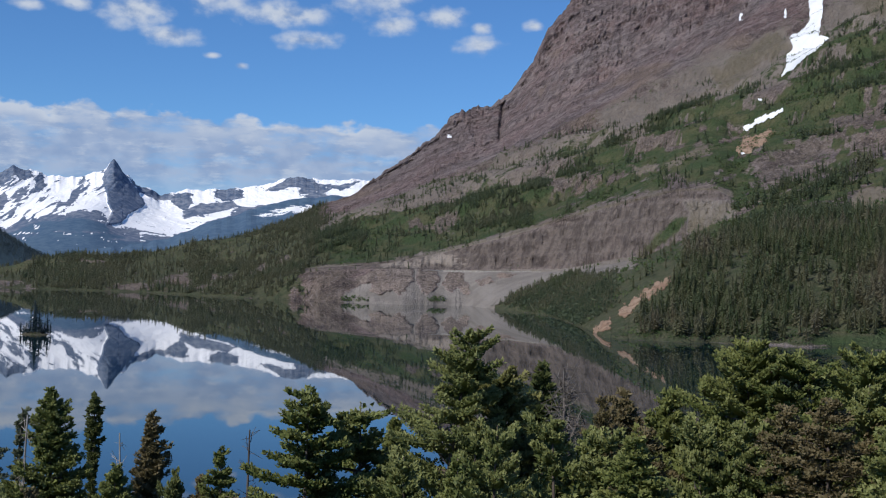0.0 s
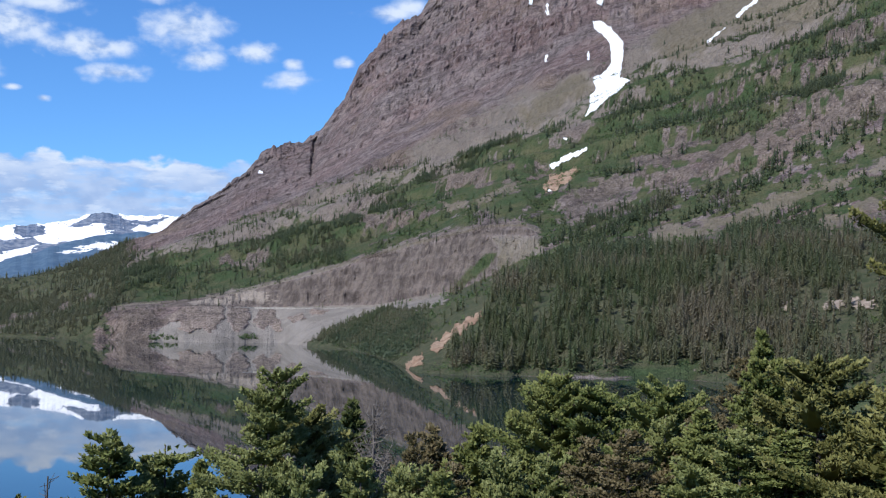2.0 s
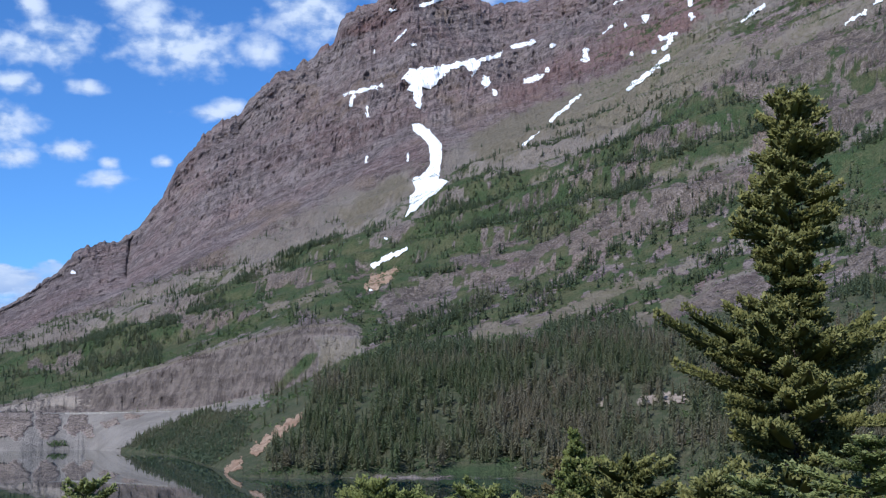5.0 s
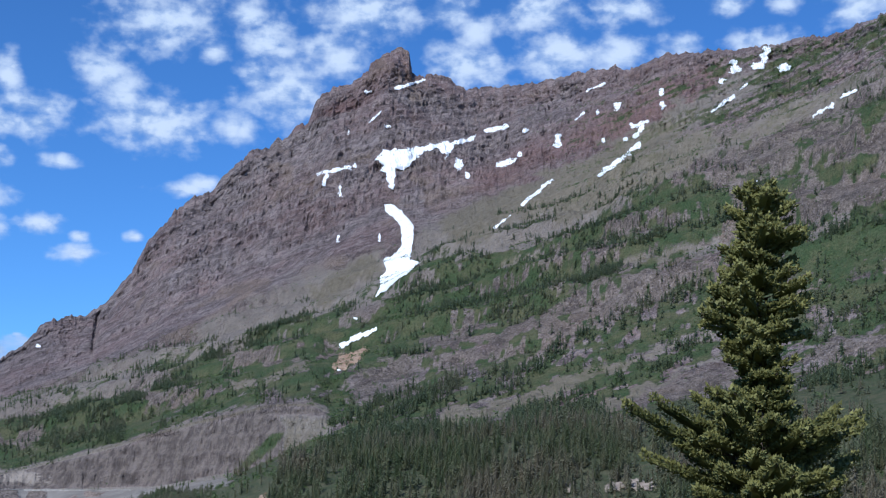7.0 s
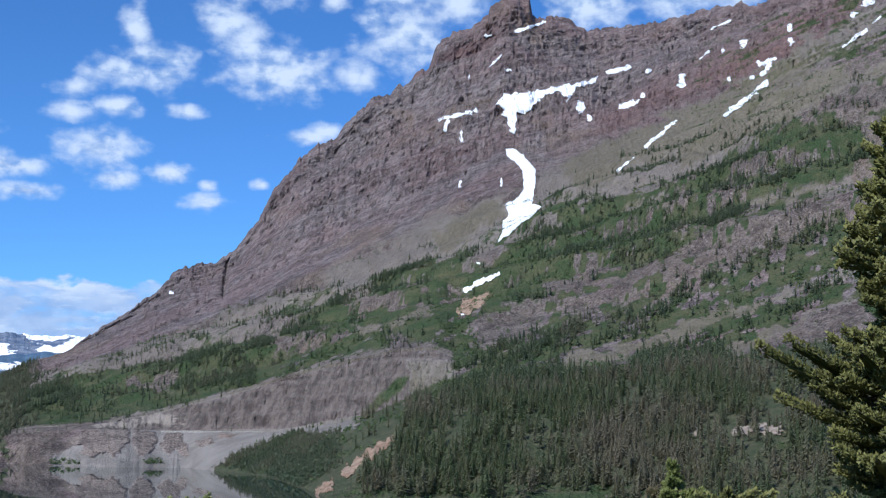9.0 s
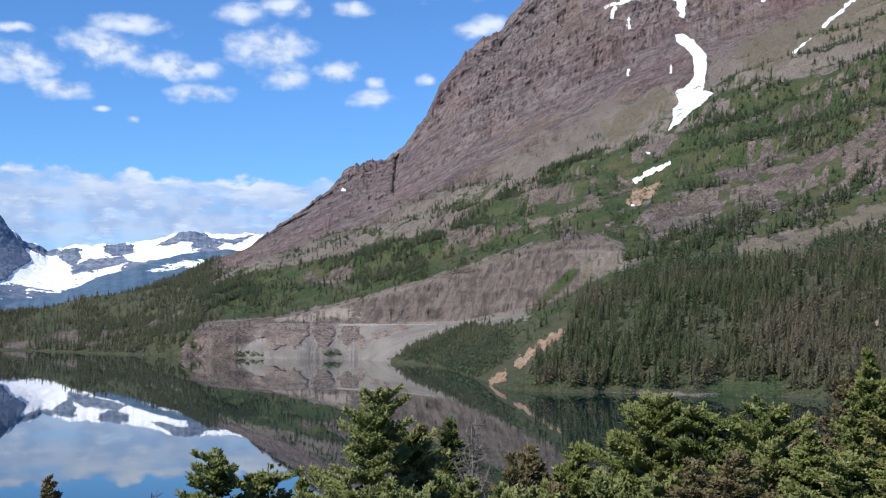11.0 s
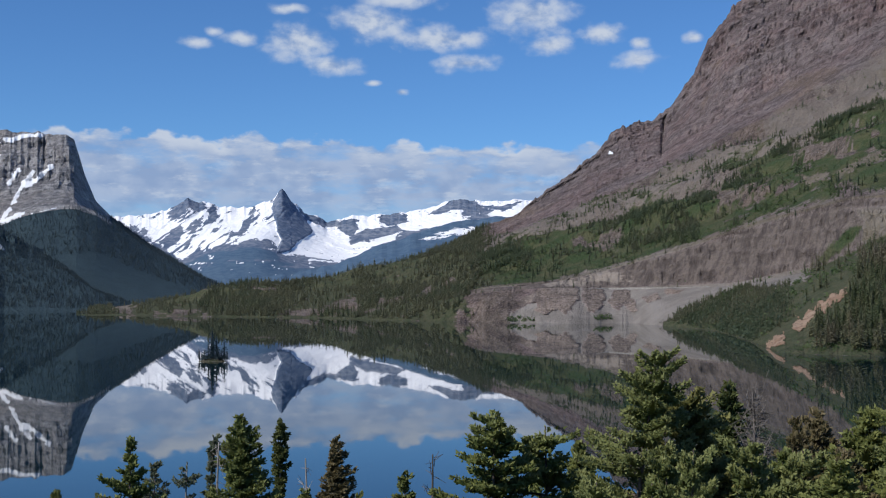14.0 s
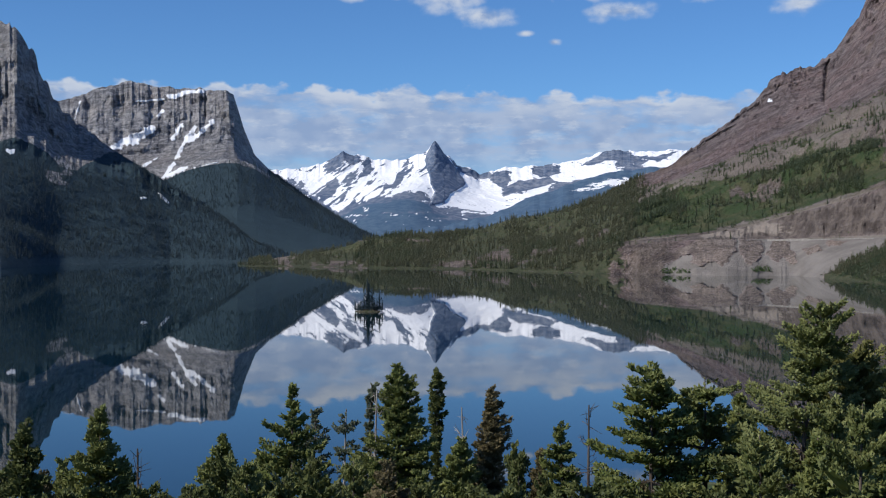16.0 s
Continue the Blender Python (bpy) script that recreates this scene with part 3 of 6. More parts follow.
columns = fbm(np.stack([A * 1.5, p[..., 2] * 0.014, A * 0], -1), 6, 51, 0.68)
right.d = right.d - cliff_zone * (columns * 11 + rough * 5 - terrace(p[..., 2] - 0.02 * p[..., 0] + 4 * columns, 13, 0.15) * 3)
# the deep cleft below the shoulder's knob
cleft = np.exp(-((A - 2.55 - 0.1 * (lv - 7)) / 0.09) ** 2) * step01(lv, 6.0, 6.3) * (1 - step01(lv, 7.3, 7.6))
right.d = right.d + cleft * 30
right.d = right.d - (rock_zone * near_top + 0.25 * cliff_zone) * fbm(p * np.array([0.045, 0.045, 0.1]), 3, 47, 0.6) * 5
hump = fbm(p * np.array([0.006, 0.006, 0.006]), 4, 61)
right.z = right.z + slope_zone * (hump * 24 + rough * 9 + fbm(p * 0.05, 3, 65) * 3) + step01(lv, 1.2, 1.8) * (1 - step01(lv, 2.2, 2.9)) * rough * 3
# outcrop steps that run slantwise over the green slopes
steps = ((p[..., 2] - 0.16 * p[..., 0] + 26 * hump) / 42.0) % 1.0
right.z = right.z + slope_zone * step01(A, -4, 4) * (step01(steps, 0.0, 0.2) - steps) * 19
E = np.degrees(np.arctan2(right.z - EYE_Z, right.d))


def bands(items, a, e, soft=0.6):
    """1 inside slanting strips given as (azimuth, elevation, azimuth, elevation, width) on the hillside, falling to 0 outside."""
    total = np.zeros_like(a)
    for a0, e0, a1, e1, w in items:
        dx, dy = a1 - a0, e1 - e0
        t = np.clip(((a - a0) * dx + (e - e0) * dy) / (dx * dx + dy * dy + 1e-9), 0, 1)
        dist = np.hypot(a - a0 - t * dx, e - e0 - t * dy) / (w * 0.5)
        total = np.maximum(total, 1 - step01(dist, 1 - soft, 1 + soft))
    return total


def within(poly, a, e, soft):
    """Signed cover of a polygon on the hillside: 1 well inside, 0 well outside."""
    hit = np.zeros(a.shape, bool)
    near = np.full(a.shape, 1e9)
    for (x0, y0), (x1, y1) in zip(poly, poly[1:] + poly[:1]):
        hit ^= ((y0 > e) != (y1 > e)) & (a < (x1 - x0) * (e - y0) / (y1 - y0 + 1e-12) + x0)
        t = np.clip(((a - x0) * (x1 - x0) + (e - y0) * (y1 - y0)) / ((x1 - x0) ** 2 + (y1 - y0) ** 2 + 1e-12), 0, 1)
        near = np.minimum(near, np.hypot(a - x0 - t * (x1 - x0), e - y0 - t * (y1 - y0)))
    return step01(np.where(hit, near, -near), -soft, soft)


SLABS = [(14.5, 4.9, 18.6, 6.5, 1.55), (18.6, 6.5, 23.3, 7.7, 1.15), (23.3, 7.7, 26.7, 9.4, 1.50), (26.7, 9.5, 29.4, 10.2, 1.40), (8.3, 5.8, 10.6, 6.4, 0.50), (4.8, 4.1, 6.6, 4.7, 0.55), (-1.1, 2.2, 0.2, 2.5, 0.70), (17.2, 7.0, 20.5, 7.9, 0.30), (26.9, 3.8, 30.9, 5.6, 1.25), (35.2, 6.6, 37.9, 7.1, 0.90), (33.9, 13.0, 38.3, 14.0, 1.50), (34.3, 15.6, 38.4, 16.0, 1.75), (31.5, 15.1, 34.3, 16.2, 1.00), (25.9, 12.5, 28.6, 12.8, 0.50)]
DRY = [(18.4, 3.6, 22.8, 4.7, 0.65), (22.6, 4.7, 25.4, 6.0, 0.65), (25.9, 4.2, 31.0, 6.3, 0.65), (19.1, 12.5, 25.2, 15.1, 1.40), (25.2, 15.1, 32.6, 18.8, 1.40), (23.9, 13.1, 30.5, 16.3, 1.00), (26.5, 10.9, 31.4, 11.5, 0.40), (12.3, 9.2, 14.9, 10.6, 1.00), (8.9, 5.0, 11.9, 5.9, 0.40), (20.2, 10.4, 22.8, 11.2, 0.45), (25.4, 5.8, 30.8, 7.7, 0.35), (35.1, 11.7, 38.3, 13.7, 0.35), (31.8, 16.1, 36.9, 18.2, 0.75)]
LUSH = [(16.0, 8.6, 20.2, 9.4, 1.10), (20.2, 9.4, 24.1, 10.9, 1.15), (12.5, 4.6, 14.5, 4.9, 1.75), (13.8, 4.6, 13.2, 2.1, 2.00), (35.3, 10.7, 38.2, 11.9, 2.25), (5.5, 3.1, 9.4, 4.4, 0.60), (5.9, 4.7, 8.3, 5.7, 0.65), (3.6, 2.1, 6.0, 2.9, 0.45), (24.9, 5.5, 30.2, 7.6, 1.00), (16.0, 7.5, 17.6, 8.3, 0.75), (14.9, 8.2, 16.5, 9.3, 0.75), (14.5, 6.2, 16.6, 6.7, 0.75), (19.2, 3.7, 21.3, 4.2, 0.50), (15.1, 2.1, 20.2, 2.9, 1.00)]
WOODS = [(4.2, 4.6, 6.3, 5.6, 0.95), (2.5, 3.3, 6.4, 4.6, 0.90), (1.0, 2.0, 3.3, 2.8, 1.05), (-0.7, 2.7, 1.8, 3.4, 0.55), (-1.1, 1.5, 1.2, 2.0, 0.55), (9.3, 7.1, 13.4, 8.4, 0.40), (6.8, 6.0, 10.1, 7.0, 0.30), (13.4, 7.2, 16.5, 7.5, 0.40), (14.6, 3.3, 18.4, 4.9, 1.40), (13.6, 2.6, 17.9, 3.3, 1.40), (18.7, 4.7, 22.3, 5.0, 0.55), (22.3, 6.2, 26.4, 8.3, 0.95), (26.4, 8.3, 30.3, 9.7, 0.60), (20.5, 8.3, 22.6, 8.7, 0.55), (22.6, 8.7, 26.1, 10.7, 0.55)]
WOODS += [(-8.5, 0.5, -4.0, 1.7, 0.8), (-6.5, 1.7, -4.5, 2.2, 0.6), (26.5, 11.3, 31.4, 12.7, 0.65), (22.0, 3.6, 25.1, 4.5, 1.15), (25.9, 5.0, 30.2, 6.9, 0.85), (34.6, 11.6, 38.2, 12.2, 0.60), (35.2, 7.9, 38.0, 8.8, 1.50), (35.1, 5.7, 37.9, 5.9, 1.50), (18.2, 2.4, 25.4, 3.2, 1.00), (25.4, 3.0, 30.9, 4.0, 1.00), (20.2, 5.2, 22.3, 6.0, 0.75), (23.9, 11.7, 26.5, 12.5, 0.50), (35.2, 13.4, 38.4, 14.7, 0.35), (29.1, 13.7, 31.7, 14.8, 0.50), (16.0, 6.2, 17.6, 6.6, 0.35)]
BLUFFS = [[(-4.44, -0.82), (-4.05, -0.36), (-3.40, 0.08), (-3.01, 0.31), (-1.41, 0.28), (-1.28, -0.31), (-1.67, -0.70), (-1.98, -0.98), (-2.37, -0.72), (-2.96, -0.98), (-3.32, -0.77), (-3.22, -0.41), (-3.66, -0.44), (-4.18, -0.88)],
          [(-1.20, 0.21), (-0.28, 0.20), (-0.16, -0.31), (-0.39, -0.70), (-0.70, -1.01), (-0.95, -0.83), (-1.18, -0.47)],
          [(0.08, 0.07), (0.46, 0.30), (0.89, 0.20), (1.04, -0.19), (1.27, -0.78), (1.04, -0.90), (0.71, -0.57), (0.33, -0.80), (0.02, -0.44)],
          [(1.48, -0.19), (2.24, -0.01), (2.36, -0.26), (1.85, -0.52), (1.60, -0.44)],
          [(2.49, 0.14), (3.50, 0.19), (3.12, -0.06), (2.56, -0.11)]]
SHORE_ROCK = [[(-15.23, -1.02), (-14.67, -0.74), (-13.39, -0.65), (-12.36, -0.39), (-11.79, -0.55), (-13.39, -0.98)],
              [(-12.61, -0.96), (-12.30, -0.26), (-11.66, -0.13), (-11.27, -0.55), (-11.32, -1.01)],
              [(-9.04, -0.09), (-8.26, 0.38), (-7.89, 0.20), (-8.54, -0.22)],
              [(-7.74, 0.46), (-6.85, 0.64), (-7.01, 0.32)],
              [(-7.09, -0.33), (-6.12, 0.11), (-4.43, 0.19), (-4.43, -0.02), (-5.86, -0.12)],
              [(-22.68, -0.92), (-22.35, -0.45), (-21.71, -0.22), (-21.32, -0.54), (-21.50, -0.97)],
              [(-20.81, -0.93), (-20.68, -0.67), (-18.35, -0.68), (-18.22, -1.04)]]
TALUS = [(-4.65, -1.73), (-4.49, -0.98), (-3.66, -0.18), (-3.01, 0.37), (-1.20, 0.26), (4.12, 0.29), (6.35, 0.49), (5.36, 0.04), (4.37, -0.34), (3.11, -0.88), (2.40, -1.39), (2.35, -1.85)]
TAN_BANK = [(-2.88, 0.42), (-1.97, 0.73), (0.08, 1.05), (1.10, 0.77), (0.97, 0.38), (-0.43, 0.33), (-2.75, 0.29)]
HEADLAND = [(-7.30, -1.08), (-6.90, -0.30), (-5.86, -0.04), (-4.56, 0.06), (-3.40, 0.26), (-3.92, -0.36), (-4.44, -0.88), (-4.60, -1.81), (-7.43, -1.80)]

wa_, we_ = A + 0.7 * fbm(np.stack([A * 1.1, E * 2.2, A * 0], -1), 4, 67, 0.6), E + 0.5 * fbm(np.stack([A * 1.1, E * 2.2, A * 0 + 9], -1), 4, 68, 0.6)


def rim_of(a, level):
    return np.exp(-((level - 3.98) / 0.05) ** 2) * step01(a, -7.5, -6) * (1 - step01(a, 12.8, 13.4))


patchy = fbm(np.stack([A * 1.3, E * 3.0, A * 0 + 5], -1), 4, 69, 0.6)
slabs, dry, lush_n = bands(SLABS, wa_, we_), bands(DRY, wa_, we_), bands(LUSH, wa_, we_, 0.9)
fray = fbm(np.stack([A * 2.5, E * 5.0, A * 0 + 7], -1), 4, 66, 0.6)
ka, ke = A + 0.22 * fray, E + 0.16 * fbm(np.stack([A * 2.5, E * 5.0, A * 0 + 3], -1), 4, 64, 0.6)
knobs = np.max([within(q, ka, ke, 0.06) for q in BLUFFS], axis=0)
right.d = right.d - slabs * (6 + rough * 8)
slabs = slabs * step01(patchy, -0.35, 0.0)
lush_n = lush_n * step01(patchy, -0.1, 0.25)
streak = fbm(np.stack([(E - 0.4 * A) * 3.2, A * 0.5, A * 0 + 2], -1), 4, 87, 0.6)
weave = fbm(np.stack([(E - 0.4 * A) * 8.0, A * 1.6, A * 0 + 6], -1), 4, 89, 0.65)
veg_n = fbm(p * 0.0085, 4, 71)
bald = step01(fbm(np.stack([A * 0.9 + E * 0.6, (E - 0.42 * A) * 3.0, A * 0 + 15], -1), 5, 73, 0.6) + 0.5 * weave, 0.0, 0.35) * step01(A, 3, 10)
clump = fbm(np.stack([A * 0.5 - p[..., 2] * 0.016, p[..., 2] * 0.034, A * 0], -1), 4, 75)
veg = step01(lv, 0.9, 1.0) * (0.8 - 0.5 * bald) * (1 - step01(lv + veg_n * 0.6, 4.75, 5.1)) + 0.25 * veg_n + 0.3 * lush_n * (1 - step01(lv, 5.3, 5.6))
veg = veg * (1 - 0.95 * slabs) * (1 - 0.6 * dry) * (1 - rim_of(A, lv))
At = A + 1.6 * fbm(np.stack([A * 1.4, lv * 1.5, A * 0], -1), 4, 77, 0.6)
talus_shore = within(TALUS, ka, ke, 0.08) * (1 - step01(lv, 3.0, 3.1))
fan = step01(At + 0.55 * (E - 2.6), 10.9, 11.5) * (1 - step01(A, 12.9, 13.4)) * step01(lv, 2.8, 3.05) * (1 - step01(lv, 3.9, 4.0)) * (1 - step01(E, 3.4, 3.9))
talus_shore = np.maximum(talus_shore, step01(A, 2, 3) * (1 - step01(A, 8.2, 9.4)) * step01(lv, 2.0, 2.1) * (1 - step01(lv, 3.0, 3.1)) * 0.9)
head_rock = within(HEADLAND, ka, ke, 0.15) * step01(A + 1.4 * fray, -7.4, -5.8) * step01(clump + 0.7 * rough, -0.35, 0.0)
grassy = bands([(16.8, -2.65, 19.8, -2.55, 0.7), (19.5, -2.2, 20.2, -1.9, 0.6)], A, E, 0.5)
tan_bank = within(TAN_BANK, A + 0.7 * fray, E + 0.3 * patchy, 0.22) * step01(fray + 0.6 * patchy, -0.5, 0.1)
veg = veg * (1 - cliff_zone) * (1 - talus_shore) * (1 - head_rock) * (1 - tan_bank) * (1 - step01(A, -5.2, -4.6) * (1 - step01(A, -2.6, -2.0)) * (lv < 2.05))
ledge_grass = np.exp(-((A - 10.5 - (E - 2.6) * 0.8) / 0.5) ** 2) * cliff_zone * (1 - step01(lv, 3.3, 3.6))
veg = np.maximum(veg, ledge_grass * 0.8)
outcrop = bands([(-22.5, -0.75, -21.2, -0.5, 0.4), (-20.6, -0.8, -19.4, -0.85, 0.3), (-19.0, -0.85, -18.3, -0.9, 0.2), (-13.5, -0.95, -11.7, -0.6, 0.4), (-10.9, -0.7, -9.6, -0.2, 0.35), (-16.2, 0.1, -15.4, 0.1, 0.2)], wa_, we_, 0.7)
outcrop = np.maximum(outcrop * step01(clump + 0.6 * rough + 0.4 * columns, -0.25, 0.1), np.max([within(q, A + 0.5 * fray, E + 0.2 * patchy, 0.14) for q in SHORE_ROCK], axis=0) * step01(fray + 0.5 * patchy, -0.4, 0.0))
outcrop = np.maximum(outcrop, step01(fbm(np.stack([A * 1.6, E * 4, A * 0 + 3], -1), 4, 83, 0.6), 0.3, 0.5) * (1 - step01(A, -9, -7.5)) * 0.6)
litter = np.maximum(step01(A, 1.8, 2.4) * (1 - step01(lv + 0.5 * clump, 2.4, 3.2)), (1 - step01(A, -6.4, -5.0))) * (1 - grassy)
veg = np.maximum(veg * (1 - 0.8 * outcrop), 0.92 * litter * (1 - 0.8 * outcrop) * step01(lv, 0.95, 1.0) * (1 - talus_shore) * (1 - head_rock) * (1 - cliff_zone))
far_right = step01(A, 18, 28) * step01(lv, 4.6, 5.2) * (1 - step01(lv, 6.6 + step01(A, 29, 35), 7.6 + 0.5 * step01(A, 29, 35)))
veg = np.maximum(veg, far_right * (0.38 + 0.08 * step01(A, 28, 32) + 0.55 * weave + 0.25 * clump))
veg = np.maximum(veg, grassy)
beach = np.exp(-((lv - 1.0) / 0.025) ** 2) * step01(A, 12, 14) * (1 - step01(A, 19, 21)) * 0.55
veg = veg * (1 - 0.9 * beach)
lush = np.clip(grassy + lush_n, 0, 1)
rim = rim_of(A, lv)
scree = beach + 1.1 * tan_bank + 1.3 * rim * step01(clump, -0.5, 0.2) + step01(lv, 4.5, 4.9) * (1 - step01(lv + 0.7 * gullies - 0.3, 4.9, 5.8)) * 0.72 * (1 - 0.75 * step01(A, 26, 31)) + fan * 1.2 + talus_shore * (1.5 - 2.2 * knobs) + 0.8 * dry * (1 - slabs)
red = step01(fbm(np.stack([tilt * 0.012, A * 0.15, A * 0], -1), 4, 81), 0.05, 0.35) * rock_zone * 0.75 * step01(lv, 5.9, 6.6)
red = red * (1 - 0.8 * step01(A, 17, 20)) * (1 - 0.75 * step01(A, 11.5, 13) * (1 - step01(A, 17, 18)) * step01(E, 17.5, 18.8))
red = np.maximum(red, bands([(20.5, 14.6, 25.0, 16.4, 1.6), (25.0, 16.4, 30.5, 18.6, 1.9)], wa_, we_, 0.9) * (0.75 + 0.6 * coarse) * step01(lv, 5.8, 6.3))
right.d = right.d - knobs * (4 + 4 * columns) - head_rock * (3 + 7 * columns)
earthy = np.clip(np.maximum(np.maximum(knobs, head_rock), np.maximum(0.95 * slabs, outcrop)) + rim_of(A, lv) + 0.75 * slope_zone, 0, 1)
pale = np.clip(0.8 * beach + 0.4 * fan + 0.85 * talus_shore + 0.15 * rim, 0, 1)
straw = np.clip(0.85 * dry * (1 - slabs) * (1 - 0.6 * step01(A, 27, 32)) + 0.7 * rim + 0.6 * fan + 0.35 * step01(A, 14, 19) * step01(lv, 4.6, 4.9) * (1 - step01(lv, 5.6, 6.2)), 0, 1) * (1 - talus_shore) * (1 - cliff_zone * (1 - fan))
right.mesh("mountain", MASSIF, "steep purple-brown rock mountain with scree and green lower slopes", {"veg": veg, "scree": scree, "red": red, "lush": lush, "litter": litter, "pale": pale, "wall": cliff_zone * (1 - fan), "earthy": earthy, "straw": straw})

# ---- left mountain and butte ----
az = np.concatenate([np.arange(-76, -40, 0.8), np.arange(-40, -21.5, 0.1)])
l_shore = np.interp(az, [-76, -50, -34.2, -31.9, -27, -23.2, -21.5], [900, 1200, 1540, 1800, 2020, 1980, 1950])
l_green = [(-76, 1500, 5), (-50, 1700, 4.2), (-34.5, 2150, 3.9), (-33, 2180, 3.7), (-31, 2230, 3.2), (-28.7, 2260, 2.8), (-27, 2250, 2.0), (-24.5, 2200, 1.0), (-23.2, 2120, 0), (-21.5, 2080, -.6)]
l_sky = [(-76, 2300, 14), (-50, 2500, 12), (-40, 2500, 10.5), (-35.5, 2500, 9.9), (-34.18, 2480, 9.66), (-33.6, 2470, 9.45), (-33.14, 2470, 8.82), (-32.74, 2480, 8.36), (-32.6, 2500, 7.52), (-32.21, 2530, 7.04),
         (-31.97, 2550, 6.44), (-31.66, 2550, 6.08), (-31.14, 2545, 5.48), (-30.3, 2530, 4.88), (-29.46, 2500, 4.27), (-28.48, 2440, 3.66), (-27, 2380, 2.75), (-24.5, 2300, 1.15), (-23.2, 2180, .05), (-21.5, 2140, -.65)]
lines = [(l_shore - 30, np.full_like(az, -6.0)), (l_shore, np.full_like(az, 0.8))]
dg, zg = guide(l_green, az)
lines += [(l_shore + (dg - l_shore) * 0.5, 0.8 + (zg - 0.8) * 0.34), (dg, zg)]
dr, zr = guide(l_sky, az)
zr = zr + fbm(np.stack([az * 5, az * 0, az * 0], -1), 4, 15, 0.65) * 14 * (1 - step01(az, -31, -29))
lines += [(dg + (dr - dg) * 0.6, zg + (zr - zg) * 0.4), (dr, zr)]
left = Slope(az, lines, [3, 24, 24, 34, 34], back=700)
p = left.points()
lv, A = left.level, left.azg
rz = step01(lv, 2.95, 3.7) * (1 - step01(lv, 5.0, 5.3))
flute = fbm(np.stack([A * 1.4, p[..., 2] * 0.003, A * 0], -1), 5, 91, 0.6, ridged=True)
left.d = left.d - rz * (flute * 34 + fbm(p * 0.012, 5, 97, 0.6) * 34 + np.abs(((p[..., 2] + 0.05 * p[..., 0]) / 38 + 0.5 * fbm(p * 0.004, 3, 98)) % 1 - 0.5) * 14) * (1 - 0.6 * step01(lv, 4.6, 5))
left.z = left.z + (1 - rz) * step01(lv, 1.2, 1.6) * fbm(p * 0.006, 4, 93) * 16
vn = fbm(p * 0.008, 4, 95)
veg = step01(lv, 0.7, 0.9) * (1 - step01(lv + vn * 0.8 - step01(A, -31.5, -29) * 2.2, 2.9, 3.3)) + 0.1 * vn
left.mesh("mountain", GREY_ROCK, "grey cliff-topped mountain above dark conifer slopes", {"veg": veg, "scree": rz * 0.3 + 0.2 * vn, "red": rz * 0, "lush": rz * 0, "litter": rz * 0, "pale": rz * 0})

az = np.arange(-42, -16.2, 0.07)
b_green = [(-42, 2850, 2.4), (-31, 2850, 2.4), (-27.2, 2850, 2.85), (-25.8, 2860, 3.4), (-24, 2880, 3.75), (-23.2, 2920, 3.6), (-22.4, 2950, 3.1), (-20.7, 2900, 1.9), (-18.3, 2700, .5), (-16.2, 2600, -.3)]
b_sky = [(-42, 3300, 6), (-33, 3300, 6.1), (-31.7, 3300, 6.33), (-30.2, 3300, 6.87), (-28.7, 3320, 7.36), (-27.4, 3300, 7.08), (-25.7, 3270, 7.05), (-24.5, 3230, 6.95), (-24.15, 3240, 6.75), (-23.9, 3330, 6.0),
         (-23.7, 3450, 5.3), (-23.2, 3560, 4.1), (-22.5, 3560, 3.4), (-20.7, 3350, 2.1), (-18.3, 3000, .6), (-16.2, 2800, -.2)]
d0 = np.full_like(az, 2150.0)
dg, zg = guide(b_green, az)
dr, zr = guide(b_sky, az)
zr = zr + fbm(np.stack([az * 3, az * 0, az * 0], -1), 4, 17, 0.6) * 7 * (1 - step01(az, -24.4, -24))
lines = [(d0, np.full_like(az, 0.0)), (dg, zg), (dg + (dr - dg) * 0.5, zg + (zr - zg) * 0.3), (dg + (dr - dg) * 0.72, zg + (zr - zg) * 0.62), (dr, zr)]
butte = Slope(az, lines, [40, 30, 24, 40], back=500)
p = butte.points()
lv, A = butte.level, butte.azg
rz = step01(lv, 0.95, 1.2) * (1 - step01(lv, 4.0, 4.3)) * (1 - 0.8 * step01(A, -24.2, -23.8))
flute = fbm(np.stack([A * 2.2, p[..., 2] * 0.002, A * 0], -1), 5, 101, 0.6, ridged=True)
butte.d = butte.d - rz * (flute * 26 * step01(lv, 1.8, 2.8) + fbm(p * 0.01, 5, 107, 0.6) * 36 + np.abs((p[..., 2] / 52 + 0.5 * fbm(p * 0.003, 3, 7)) % 1 - 0.5) * 20) * (1 - 0.5 * step01(lv, 3.6, 4))
vn = fbm(p * 0.007, 4, 105)
veg = (1 - step01(lv + vn * 0.35, 0.95, 1.12)) + 0.1 * vn
veg = np.maximum(veg, step01(A, -22.9, -22.3))
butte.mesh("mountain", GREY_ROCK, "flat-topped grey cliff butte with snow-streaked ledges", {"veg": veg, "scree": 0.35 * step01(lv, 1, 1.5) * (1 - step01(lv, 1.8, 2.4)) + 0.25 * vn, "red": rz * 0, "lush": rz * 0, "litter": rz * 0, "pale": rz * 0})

# ---- snowy range at the valley's head, and the wooded spur before it ----
az = np.arange(-27, -1.5, 0.05)
